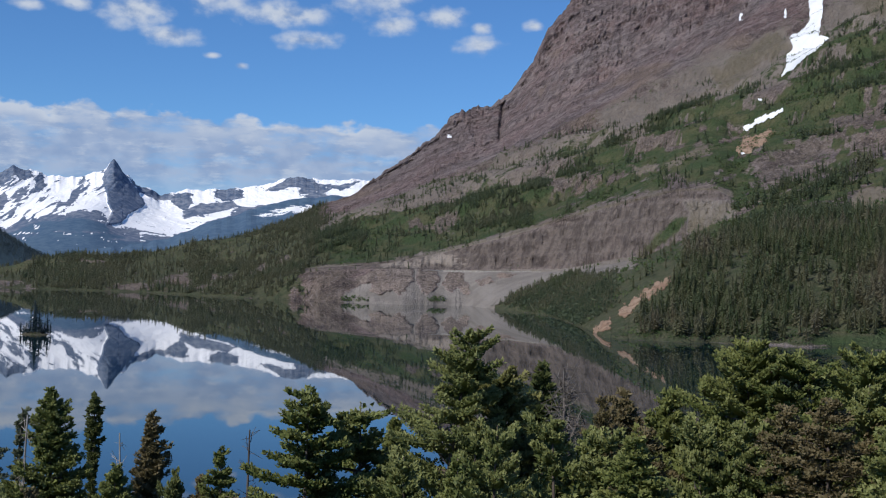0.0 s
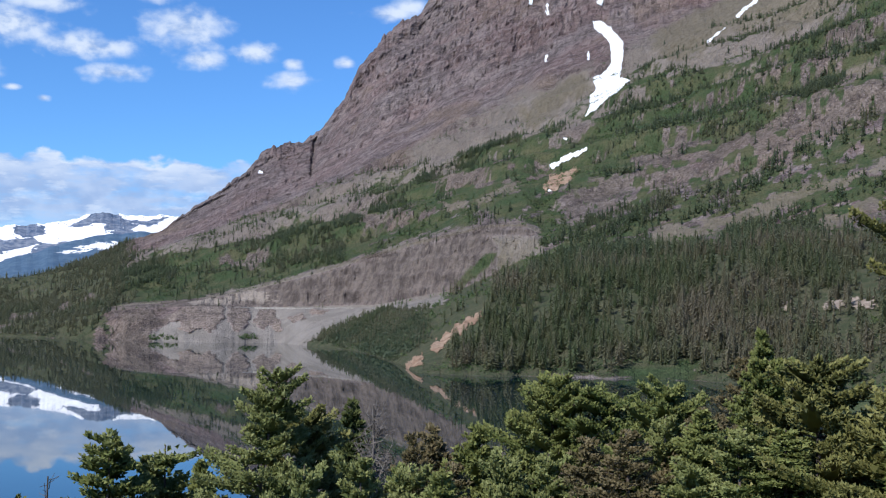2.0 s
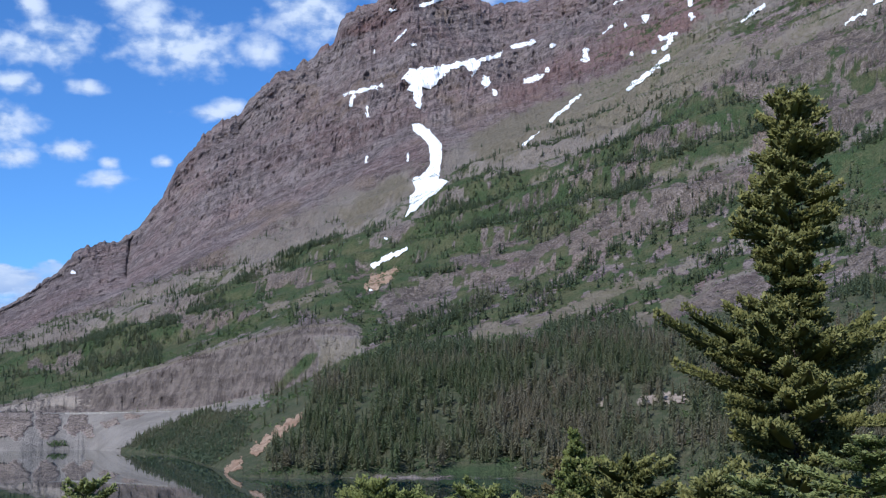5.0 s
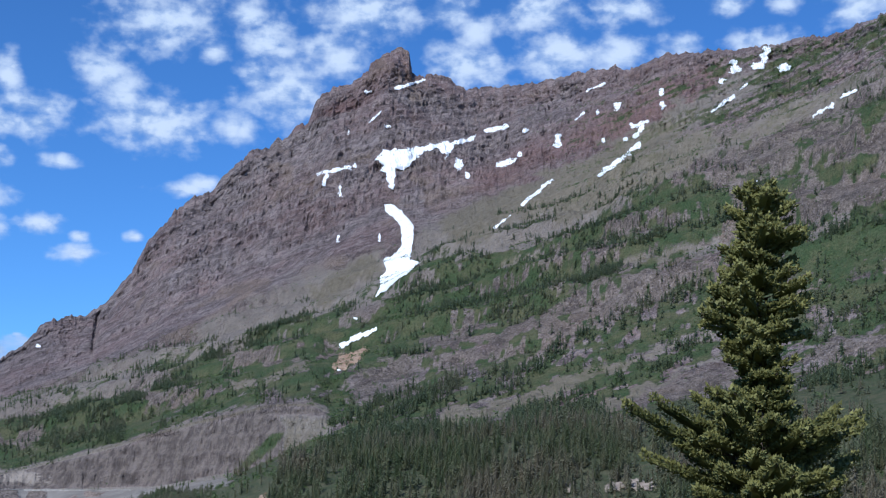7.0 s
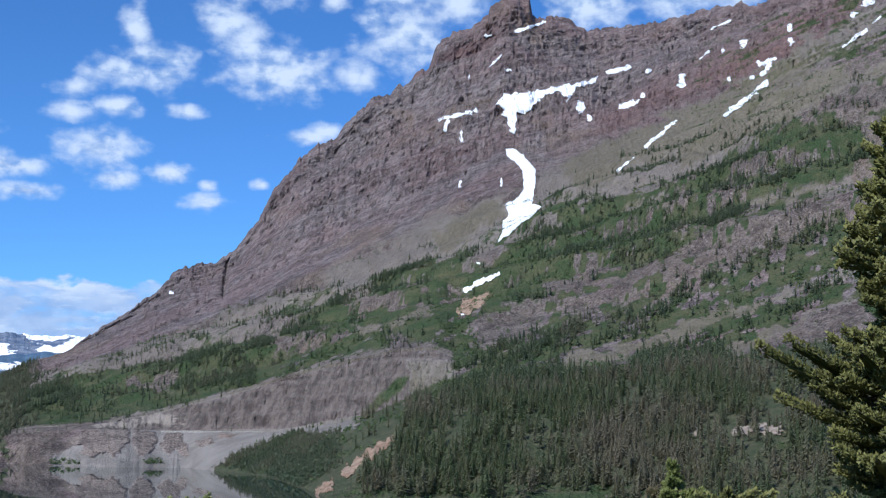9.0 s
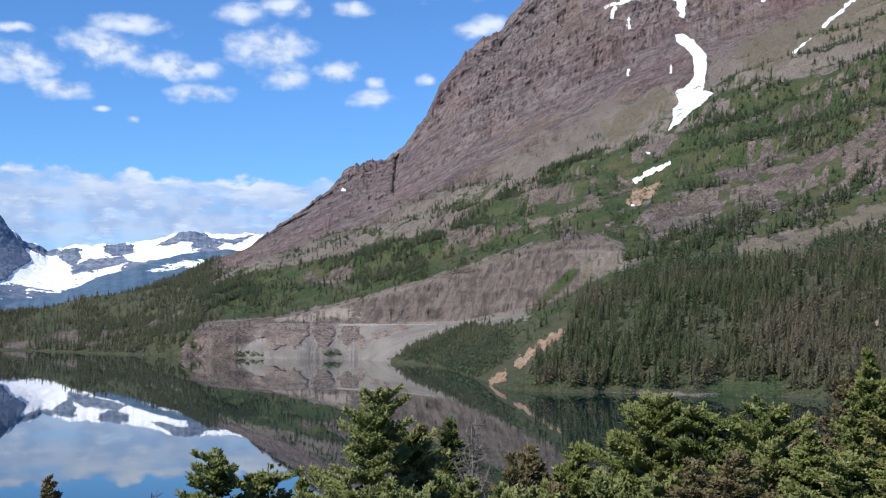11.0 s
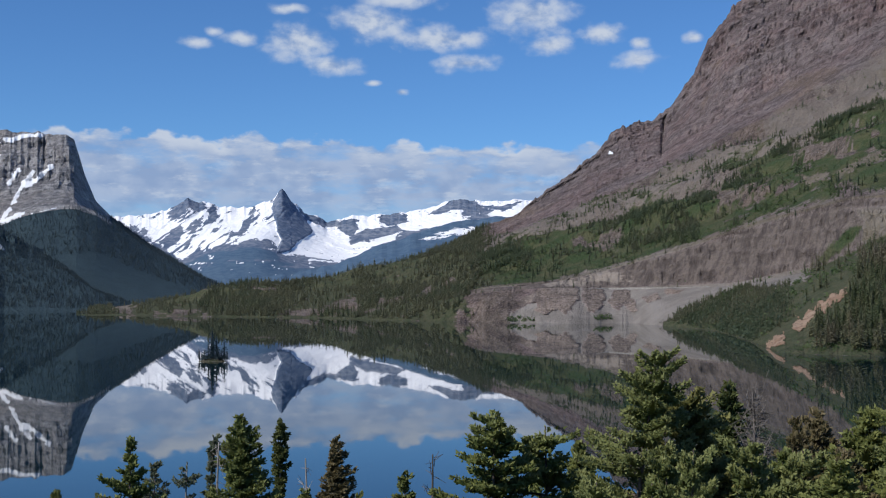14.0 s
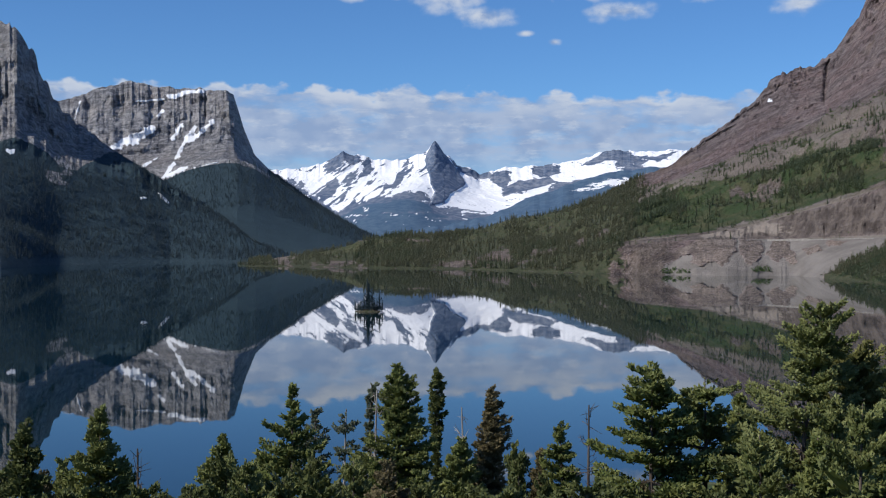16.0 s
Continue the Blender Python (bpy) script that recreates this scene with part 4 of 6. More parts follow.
f_sky = [(-27, 4650, 3.3), (-22.4, 4650, 3.4), (-21.2, 4650, 3.53), (-20.1, 4655, 3.74), (-19.64, 4660, 4.02), (-19.2, 4660, 4.32), (-18.7, 4665, 4.1), (-18.2, 4670, 4.14), (-17.8, 4670, 3.95), (-16.6, 4660, 3.9),
         (-16.1, 4640, 4.05), (-15.67, 4620, 4.15), (-15.28, 4600, 4.35), (-15.13, 4590, 4.6), (-14.96, 4585, 4.76), (-14.77, 4600, 4.6), (-14.56, 4620, 4.2), (-14.29, 4640, 4.02), (-13.98, 4660, 3.68)]
f_sky += [(-13.4, 4700, 3.56), (-12.9, 4720, 3.2), (-12.45, 4720, 3.37), (-11.6, 4720, 3.58), (-10.8, 4720, 3.59), (-8.9, 4720, 3.75), (-8.0, 4720, 3.95), (-7.1, 4720, 4.3), (-5.5, 4720, 4.2), (-3.9, 4720, 4.28), (-1.5, 4720, 4)]
f_mid = [(-27, 4150, 1.9), (-22, 4150, 1.7), (-19.5, 4150, 1.55), (-18.6, 4150, 1.95), (-17.5, 4150, 2.4), (-15.8, 4130, 2.55), (-15, 4130, 2.1), (-14.3, 4150, 1.85), (-12, 4180, 1.5), (-9, 4150, 1.9), (-5, 4150, 2.4), (-1.5, 4150, 2.6)]
dm, zm = guide(f_mid, az)
dr, zr = guide(f_sky, az)
dm, zm = soften(dm, 30), soften(zm, 20)
zr = zr + fbm(np.stack([az * 4, az * 0, az * 0], -1), 3, 27, 0.6) * 8
dr = soften(dr, 8)
ds, zs = soften(dr, 24), soften(zr, 24)
lines = [(np.full_like(az, 3300.0), np.full_like(az, 0.0)), (dm, zm), (dm + (ds - dm) * 0.6, zm + (zs - zm) * 0.5), (dr, zr)]
snowy = Slope(az, lines, [40, 70, 60], back=220)
p = snowy.points()
lv, A = snowy.level, snowy.azg
E = np.degrees(np.arctan2(snowy.z - EYE_Z, snowy.d))
blot = fbm(p * np.array([0.009, 0.007, 0.014]), 5, 117, 0.6)
fine = fbm(p * np.array([0.03, 0.03, 0.05]), 4, 113, 0.6)
# rock ribs run slantwise down the snow, mirrored beyond the peak
west = 1 - step01(A, -14.8, -14.2)
across = np.where(west > 0.5, E - 0.75 * A, E + 0.35 * A)
along = np.where(west > 0.5, A + 0.75 * E, A - 0.35 * E)
ribs = fbm(np.stack([across * 3.0 + 0.7 * blot, along * 0.55, A * 0], -1), 5, 111, 0.6, ridged=True)
snowy.d = snowy.d - step01(lv, 0.8, 1.3) * (ribs * 9 + blot * 8)
snowy.z = snowy.z + step01(lv, 0.9, 1.4) * (fine * 2.0 + blot * 4) * (1 - 0.4 * step01(lv, 2.8, 3))


SNOW_FOOT = [(-22.72, 3.46), (-21.95, 3.05), (-20.93, 2.51), (-19.90, 1.87), (-19.59, 1.58), (-19.07, 1.77), (-18.35, 2.05), (-17.83, 2.18), (-17.05, 2.21), (-16.27, 2.41), (-15.62, 2.46), (-15.28, 2.18), (-14.93, 1.79), (-14.42, 1.71), (-13.65, 1.58), (-12.36, 1.45), (-11.32, 1.74), (-10.80, 2.15), (-10.02, 2.41), (-9.24, 2.88)]
PEAK_FACE = [(-15.02, 4.88), (-15.25, 4.31), (-15.45, 3.90), (-15.24, 3.38), (-15.19, 2.82), (-14.99, 2.43), (-15.19, 1.86), (-14.63, 1.94), (-14.29, 2.30), (-13.78, 2.67), (-13.57, 2.87), (-13.91, 3.34), (-14.27, 3.80), (-14.63, 4.37)]
BARE_RIBS = [[(-7.25, 4.34), (-6.35, 4.32), (-6.16, 4.04), (-4.86, 4.01), (-3.92, 4.2), (-4.46, 3.89), (-4.86, 3.73), (-5.8, 3.94), (-6.0, 3.58), (-6.66, 3.51), (-6.76, 3.82), (-7.22, 3.91)],
             [(-10.44, 3.6), (-9.65, 3.64), (-9.15, 3.26), (-9.95, 3.06), (-10.54, 3.26)],
             [(-14.37, 4.03), (-13.78, 3.70), (-13.01, 3.39), (-12.31, 3.24), (-12.44, 3.03), (-13.26, 3.11), (-13.91, 3.39)],
             [(-12.36, 3.19), (-11.79, 3.42), (-11.53, 3.14), (-11.69, 2.57), (-12.20, 2.72), (-12.41, 2.96)],
             [(-11.97, 2.52), (-11.19, 2.93), (-9.76, 3.06), (-9.32, 2.88), (-10.02, 2.65), (-11.06, 2.46), (-11.71, 2.26)],
             [(-10.72, 3.45), (-10.02, 3.69), (-9.19, 3.58), (-9.35, 3.19), (-10.02, 3.32)],
             [(-8.15, 3.66), (-7.41, 4.07), (-7.15, 4.31), (-6.16, 4.38), (-5.80, 3.96), (-5.28, 3.78), (-5.59, 3.57), (-6.16, 3.76), (-7.15, 3.84), (-7.68, 3.63)],
             [(-6.63, 3.47), (-5.59, 3.65), (-5.33, 3.44), (-5.85, 3.29)],
             [(-19.69, 4.12), (-19.30, 4.46), (-18.60, 4.10), (-18.29, 3.86), (-18.73, 3.68), (-19.17, 3.86), (-19.43, 3.58)],
             [(-18.34, 3.79), (-18.03, 3.89), (-17.82, 3.48), (-18.08, 3.17), (-18.29, 3.48)],
             [(-20.41, 2.31), (-19.77, 2.83), (-19.38, 3.01), (-19.22, 2.80), (-19.64, 2.31), (-20.10, 1.97)],
             [(-17.05, 2.70), (-16.52, 3.48), (-16.21, 3.68), (-16.37, 3.27), (-16.73, 2.65)]]
face = within(PEAK_FACE, A + 0.1 * blot, E + 0.1 * fine, 0.05)
bare = np.max([within(q, A + 0.2 * blot + 0.15 * fine, E + 0.12 * blot + 0.12 * fine, 0.06) for q in BARE_RIBS], axis=0)
# the peak's bare face stands forward as a steep buttress
snowy.d = snowy.d - face * (30 - 16 * ribs - 12 * blot)
foot_line = np.interp(A, [v[0] for v in SNOW_FOOT], [v[1] for v in SNOW_FOOT])
snow = 0.95 * step01(E - foot_line + 0.22 * blot + 0.2 * fine + 0.12 * ribs, -0.03, 0.05) - 1.6 * face - 0.95 * bare
snow = snow - 0.75 * step01(ribs + 0.5 * blot, 0.5, 0.62) * (0.25 + 0.75 * west) - 0.2 * step01(blot, 0.3, 0.5)
streaks = fbm(np.stack([across * 6 + blot, along * 1.3, A * 0], -1), 4, 123, 0.62, ridged=True)
snow = snow + 0.2 * fine - 0.3 * step01(streaks + 0.5 * blot, 0.5, 0.65)
snow = snow + 0.85 * (E < foot_line) * step01(lv, 0.3, 0.6) * step01(fbm(np.stack([A * 2.2, E * 11, A * 0 + 4], -1), 4, 127, 0.65), 0.3, 0.45)
veg = (1 - step01(E - foot_line + 0.3 * blot, -0.5, -0.1)) - 0.9 * step01(fbm(np.stack([A * 0.6, E * 6, A * 0], -1), 4, 121, 0.6), 0.05, 0.35) * step01(lv, 0.45, 0.7)
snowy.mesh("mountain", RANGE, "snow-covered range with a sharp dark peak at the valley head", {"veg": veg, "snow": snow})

az = np.arange(-20, -1, 0.12)
w_sky = [(-20, 3050, .1), (-15, 3050, .8), (-12.5, 3100, 1.15), (-11, 3150, 1.9), (-9.5, 3200, 2.6), (-8, 3250, 3.05), (-6, 3300, 3.35), (-3.5, 3300, 3.4), (-1, 3300, 3.2)]
dr, zr = guide(w_sky, az)
dr, zr = soften(dr, 6), soften(zr, 6) + fbm(np.stack([az * 2, az * 0, az * 0], -1), 2, 23) * 6
spur = Slope(az, [(dr - 800, np.full_like(az, 2.0)), (dr - 350, 2 + (zr - 2) * 0.5), (dr, zr)], [30, 30], back=300)
p = spur.points()
spur.z = spur.z + fbm(p * 0.006, 4, 125) * 14 * step01(spur.level, 0.2, 0.6)
sn = 0.62 * step01(spur.azg, -9.5, -8) * np.exp(-((spur.level - 1.75) / 0.14) ** 2)
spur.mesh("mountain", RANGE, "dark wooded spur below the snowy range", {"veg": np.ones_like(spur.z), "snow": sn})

# ---- snow patches and bare earth lying on the slopes ----
from mathutils.bvhtree import BVHTree


def surface_tree(sl):
    return BVHTree.FromPolygons(sl.p.reshape(-1, 3).tolist(), grid_faces(*sl.d.shape).tolist())


def inside(poly, a, e):
    ok = np.zeros(a.shape, dtype=bool)
    for i in range(len(poly)):
        (x0, y0), (x1, y1) = poly[i - 1], poly[i]
        ok ^= ((y0 > e) != (y1 > e)) & (a < (x1 - x0) * (e - y0) / (y1 - y0 + 1e-12) + x0)
    return ok


def lay_patch(name, label, category, group, tree, mat, strip=None, poly=None, step=0.035, lift=1.5, ragged=0.5):
    """A patch that lies on a slope, as a strip or an outline in azimuth and elevation from the overlook; its rim sinks into the slope."""
    pts = np.array(poly if poly else [strip[:2], strip[2:4]], dtype=float)
    pad = 0.15 if poly else strip[4]
    a = np.arange(pts[:, 0].min() - pad, pts[:, 0].max() + pad, step)
    e = np.arange(pts[:, 1].min() - pad, pts[:, 1].max() + pad, step)
    ga, ge = np.meshgrid(a, e, indexing="ij")
    n3 = np.stack([ga, ge, ga * 0], -1)
    if poly:
        wob = 0.09 * ragged
        ok = inside(poly, ga + wob * 2 * fbm(n3 * 4, 4, 3, 0.65), ge + wob * 2 * fbm(n3 * 4, 4, 9, 0.65))
    else:
        a0, e0, a1, e1, w = strip
        dx, dy = a1 - a0, e1 - e0
        t = np.clip(((ga - a0) * dx + (ge - e0) * dy) / (dx * dx + dy * dy + 1e-9), 0, 1)
        ok = np.hypot(ga - a0 - t * dx, ge - e0 - t * dy) / (w * 0.42) + ragged * 3.2 * fbm(n3 * np.array([4.0, 5.5, 1]), 4, 5, 0.65) < 0.95
    if ok.sum() < 4:
        return None
    grow = np.pad(ok, 1)
    near = np.zeros_like(grow)
    for i in (-1, 0, 1):
        for j in (-1, 0, 1):
            near |= np.roll(np.roll(grow, i, 0), j, 1)
    used = near[1:-1, 1:-1]
    index, verts = -np.ones(ok.shape, dtype=int), []
    eye = Vector((0, 0, EYE_Z))
    for i, j in zip(*np.nonzero(used)):
        way = toward(ga[i, j], ge[i, j])
        hit, normal, _, dist = tree.ray_cast(eye, way)
        if hit is None:
            continue
        index[i, j] = len(verts)
        verts.append(hit - way * (lift if ok[i, j] else -lift * 1.2))
    quads = []
    for i in range(len(a) - 1):
        for j in range(len(e) - 1):
            q = (index[i, j], index[i + 1, j], index[i + 1, j + 1], index[i, j + 1])
            if min(q) >= 0 and (ok[i, j] or ok[i + 1, j] or ok[i + 1, j + 1] or ok[i, j + 1]):
                quads.append(q)
    if not quads:
        return None
    ob = new(name, fast_mesh(name, [tuple(v) for v in verts], quads, mat, True))
    return tagged(ob, label, category, group)


RIGHT_TREE, BUTTE_TREE, LEFT_TREE = surface_tree(right), surface_tree(butte), surface_tree(left)
BRANCHING = [(14.87, 15.42), (15.23, 16.00), (15.56, 15.85), (16.42, 16.08), (17.09, 16.09), (17.76, 16.31), (18.52, 16.40), (19.71, 16.67), (19.49, 16.43), (18.68, 16.17), (18.26, 15.57), (18.12, 15.82), (17.82, 16.03), (16.96, 15.73), (16.28, 15.04), (15.87, 15.13), (15.78, 14.56), (15.82, 14.04), (15.55, 14.22), (15.45, 14.86), (15.10, 14.98), (15.30, 15.27)]
COULOIR = [(15.35, 13.41), (15.67, 13.47), (16.21, 13.12), (16.65, 12.66), (16.79, 12.40), (16.74, 11.80), (16.63, 10.89), (17.11, 10.76), (16.28, 10.10), (15.71, 9.62), (15.03, 9.11), (15.28, 9.77), (15.25, 10.08), (15.53, 10.34), (15.36, 10.86), (16.01, 11.21), (16.24, 11.66), (16.12, 12.44), (15.84, 12.82), (15.44, 13.07)]
lay_patch("snow_patch", "long curved white snow tongue in a rock couloir", "snow", "", RIGHT_TREE, SNOW, poly=COULOIR, ragged=0.5, lift=3.0, step=0.025)
lay_patch("snow_patch", "branching white snowfield under the summit cliffs", "snow", "", RIGHT_TREE, SNOW, poly=BRANCHING, ragged=0.9, lift=3.0, step=0.02)
SNOW_FACE = [(13.26, 13.74, 13.25, 14.10, 0.26), (13.22, 11.66, 13.22, 11.87, 0.21), (15.18, 11.77, 15.17, 12.03, 0.16), (18.83, 15.16, 18.83, 15.42, 0.36), (19.29, 14.75, 19.29, 14.80, 0.26),
             (20.77, 15.30, 21.49, 15.48, 0.29), (20.19, 16.85, 21.14, 17.03, 0.23), (22.00, 16.85, 22.06, 16.85, 0.21), (23.59, 16.14, 23.59, 16.50, 0.31), (21.90, 13.49, 23.29, 14.62, 0.18),
             (20.62, 12.44, 21.31, 12.97, 0.13), (25.55, 14.85, 27.42, 16.16, 0.23), (13.53, 6.90, 15.07, 7.66, 0.26), (14.12, 8.16, 14.17, 8.16, 0.16), (12.19, 14.71, 13.91, 15.13, 0.21), (12.47, 14.25, 12.64, 14.88, 0.18)]
SNOW_RIDGE = [(27.11, 16.94, 27.78, 17.17, 0.31), (27.24, 16.55, 27.64, 17.00, 0.26), (28.50, 17.68, 28.51, 17.88, 0.31), (28.46, 18.39, 28.47, 18.54, 0.26), (26.38, 17.85, 26.39, 17.95, 0.31),
              (25.47, 17.57, 25.47, 17.62, 0.21), (24.40, 17.31, 24.80, 17.63, 0.10), (30.80, 17.47, 31.80, 18.12, 0.16), (31.89, 19.26, 31.90, 19.46, 0.47), (33.34, 20.01, 33.18, 19.33, 0.34),
              (32.80, 19.35, 33.18, 19.33, 0.26), (34.10, 19.26, 34.20, 19.25, 0.42), (31.28, 18.85, 31.44, 18.84, 0.26), (35.36, 17.02, 36.25, 17.44, 0.21), (36.63, 17.73, 37.26, 17.97, 0.18), (25.00, 18.65, 25.81, 18.93, 0.13)]
SNOW_TOP = [(14.35, 18.52, 14.62, 18.53, 0.16), (15.76, 18.71, 17.17, 19.15, 0.16), (14.50, 17.11, 15.08, 17.64, 0.10), (15.34, 16.98, 15.51, 16.99, 0.16), (13.57, 16.64, 13.57, 16.74, 0.16),
            (0.09, 6.35, 0.19, 6.35, 0.21), (32.71, 14.30, 32.76, 14.30, 0.21), (13.43, 5.76, 13.48, 5.77, 0.16), (26.71, 16.41, 26.81, 16.41, 0.16), (21.73, 15.79, 21.79, 15.79, 0.21), (32.12, 18.40, 32.44, 18.63, 0.10), (25.72, 16.36, 25.73, 16.46, 0.16)]
SNOW_BUTTE = [(-29.41, 4.35, -28.67, 4.79, 0.34), (-28.60, 4.66, -27.74, 5.23, 0.36), (-27.20, 3.04, -26.37, 4.57, 0.18), (-26.37, 4.57, -25.87, 5.34, 0.23), (-26.12, 4.70, -25.12, 5.53, 0.23), (-27.37, 3.04, -26.25, 3.53, 0.23),
              (-26.99, 6.65, -25.54, 6.99, 0.23), (-28.24, 3.49, -27.49, 3.98, 0.13), (-25.88, 3.51, -24.87, 3.78, 0.13), (-31.09, 5.60, -30.85, 6.35, 0.10), (-26.87, 4.82, -26.45, 5.41, 0.21), (-27.49, 5.81, -27.29, 6.02, 0.13), (-28.47, 6.42, -27.24, 6.55, 0.10)]
SNOW_LEFT = [(-28.24, 2.12, -27.99, 2.13, 0.16), (-27.50, 2.36, -27.08, 1.95, 0.13), (-33.90, 4.11, -33.67, 4.12, 0.21)]
for strips, tree in ((SNOW_FACE, RIGHT_TREE), (SNOW_RIDGE, RIGHT_TREE), (SNOW_TOP, RIGHT_TREE), (SNOW_BUTTE, BUTTE_TREE), (SNOW_LEFT, LEFT_TREE)):
    for st in strips:
        long = math.hypot(st[2] - st[0], st[3] - st[1]) > 0.7
        lay_patch("snow_patch", "narrow streak of old white snow in a gully" if long else "small leftover patch of white snow on rock", "snow", "leftover snow patches", tree, SNOW, strip=st, step=0.025, lift=1.8)


def earth_material():
    m, n, bsdf = material("bare_orange_earth")
    p = n.place()
    a, b = n.noise(p, 0.12, 5, 0.65), n.noise(p, 0.5, 5, 0.7)
    col = n.mix(n.step(a, 0.38, 0.62), (0.32, 0.205, 0.14), (0.42, 0.305, 0.22))
    col = n.mix(n.math("MULTIPLY", n.step(b, 0.46, 0.62), 0.7), col, (0.17, 0.115, 0.08))
    finish(n, bsdf, col, 0.95, b, 0.8, 2.0, 0.1)
    return m


EARTH = earth_material()
CUTTING, n_, b_ = material("pale_road_cut_gravel")
finish(n_, b_, n_.mix(n_.step(n_.noise(n_.place(), 0.3, 5, 0.7), 0.4, 0.6), (0.24, 0.19, 0.155), (0.34, 0.285, 0.235)), 0.95)
for label, poly in (("orange bare earth bluff at the lake shore", [(6.85, -2.45), (7.25, -2.05), (7.8, -1.75), (7.72, -2.15), (7.4, -2.5), (7.0, -2.6)]),
                    ("orange bare earth scar beside the woods", [(8.05, -1.7), (8.15, -1.3), (9.0, -0.68), (9.7, -0.2), (10.35, 0.3), (10.5, -0.1), (9.95, -0.45), (9.4, -0.85), (8.8, -1.25), (8.4, -1.8)]),
                    ("reddish bare soil scar on the green slope", [(13.2, 5.9), (13.4, 6.35), (14.1, 6.68), (14.75, 6.85), (14.6, 6.49), (14.1, 5.98), (13.4, 5.72)]),
                    ("pale road cutting in the wooded slope", [(22.95, 0.35), (22.95, 0.72), (23.5, 0.83), (24.3, 0.8), (24.3, 0.4)]),
                    ("pale road cutting in the wooded slope", [(25.6, 0.58), (25.6, 0.72), (26.4, 0.96), (27.85, 1.03), (27.9, 0.6), (26.5, 0.53)])):
    lay_patch("earth_scar", label, "bare earth", "", RIGHT_TREE, CUTTING if label.startswith("pale") else EARTH, poly=poly, lift=2.2, step=0.035, ragged=1.7)

# the road's low stone guard wall on the bench over the scree
wa = np.arange(-0.6, 4.6, 0.1)
wd, wz = guide(bench, wa)
wd = wd - 1.0

foot = wz - 1.5
ring_pts = []
for off, up in ((0, 0.0), (0, 2.1), (0.6, 2.1), (0.6, 0.0)):
    ring_pts.append(bearing_points(wa, wd + off, foot + up))
wv = np.stack(ring_pts, 1).reshape(-1, 3)
wf = [(4 * i + k, 4 * i + 4 + k, 4 * i + 4 + (k + 1) % 4, 4 * i + (k + 1) % 4) for i in range(len(wa) - 1) for k in range(4)]
STONE, n_, b_ = material("pale_guard_wall_stone")
finish(n_, b_, n_.mix(n_.step(n_.noise(n_.place(), 0.6, 4), 0.4, 0.6), (0.26, 0.245, 0.225), (0.36, 0.34, 0.31)), 0.9)
tagged(new("guard_wall", fast_mesh("guard_wall", wv, wf, STONE)), "low pale stone guard wall along the far shore road", "wall", kind="structure")


# ---- far woods ----
def conifer_arrays(rng, base, h, tiers, sides, slim):
    """Many small conifers, each a spire of separate drooping branch flakes: vertices, triangles and a tone for each tree."""
    n, k = len(base), tiers * sides
    lean = rng.normal(0, 0.025, (n, 1, 2))
    f = 0.06 + 0.86 * ((np.arange(k)[None] + rng.random((n, k))) / k) ** 0.9
    wide = rng.uniform(0.75, 1.3, (n, 1))
    r = h[:, None] * slim * (1.02 - f) ** 0.75 * wide * rng.uniform(0.7, 1.2, (n, k))
    turn = np.arange(k)[None] * 2.4 + rng.uniform(0, 6.28, (n, 1)) + rng.normal(0, 0.4, (n, k))
    spread = rng.uniform(0.9, 1.7, (n, k)) / math.sqrt(k)
    v = np.zeros((n, k, 3, 3))
    top = np.minimum(f + rng.uniform(0.3, 0.6, (n, k)) / math.sqrt(k), 1.0)
    for i, (rr, tt, ff) in enumerate(((r * 0.0, turn, top), (r, turn - spread, f), (r * rng.uniform(0.85, 1.1, (n, k)), turn + spread, f - rng.uniform(-0.02, 0.03, (n, k))))):
        v[:, :, i, 0] = np.cos(tt) * rr + lean[..., 0] * ff * h[:, None]
        v[:, :, i, 1] = np.sin(tt) * rr + lean[..., 1] * ff * h[:, None]
        v[:, :, i, 2] = ff * h[:, None]
    # a slim core keeps the spire closed
    core = np.zeros((n, 3, 3, 3))
    for i in range(3):
        for j, (rr, ff) in enumerate(((0.0, 0.97), (0.3, 0.1), (0.3, 0.1))):
            tt = 2.1 * (i + max(j - 1, 0))
            core[:, i, j, 0] = math.cos(tt) * rr * slim * h + lean[:, 0, 0] * ff * h
            core[:, i, j, 1] = math.sin(tt) * rr * slim * h + lean[:, 0, 1] * ff * h
            core[:, i, j, 2] = ff * h
    v = (np.concatenate([v, core], 1) + base[:, None, None]).reshape(-1, 3)
    return v, np.arange(len(v)).reshape(-1, 3), np.repeat(rng.random(n), (k + 3) * 3)


def woods(name, label, slope, density, n, h0, h1, tiers, sides, slim, mat):
    base = slope.drape(RNG, n, density)
    base[:, 2] -= 0.4
    h = RNG.uniform(h0, h1, n) * RNG.uniform(0.7, 1.15, n)
    v, t, tone = conifer_arrays(RNG, base, h, tiers, sides, slim)
    return tagged(new(name, fast_mesh(name, v, t, mat, False, {"tone": tone})), label, "woods", kind="stuff")


A, lv = right.azg, right.level
E = np.degrees(np.arctan2(right.p[..., 2] - EYE_Z, np.hypot(right.p[..., 0], right.p[..., 1])))
open_ground = (1 - slabs) * (1 - cliff_zone) * (1 - talus_shore) * (1 - head_rock)
clear = 1 - bands([(8.0, -1.8, 10.5, 0.1, 0.7), (8.5, -2.0, 10.0, -0.7, 0.35), (6.5, -2.8, 7.8, -2.0, 1.3), (16.8, -2.6, 19.6, -2.5, 0.7)], A, E, 0.3)
wood_edge = np.interp(A, [8.0, 9.4, 11.2, 13.8, 17.2, 19.4, 23, 30], [-2.0, -0.6, 1.1, 2.1, 2.5, 2.8, 3.1, 3.5])
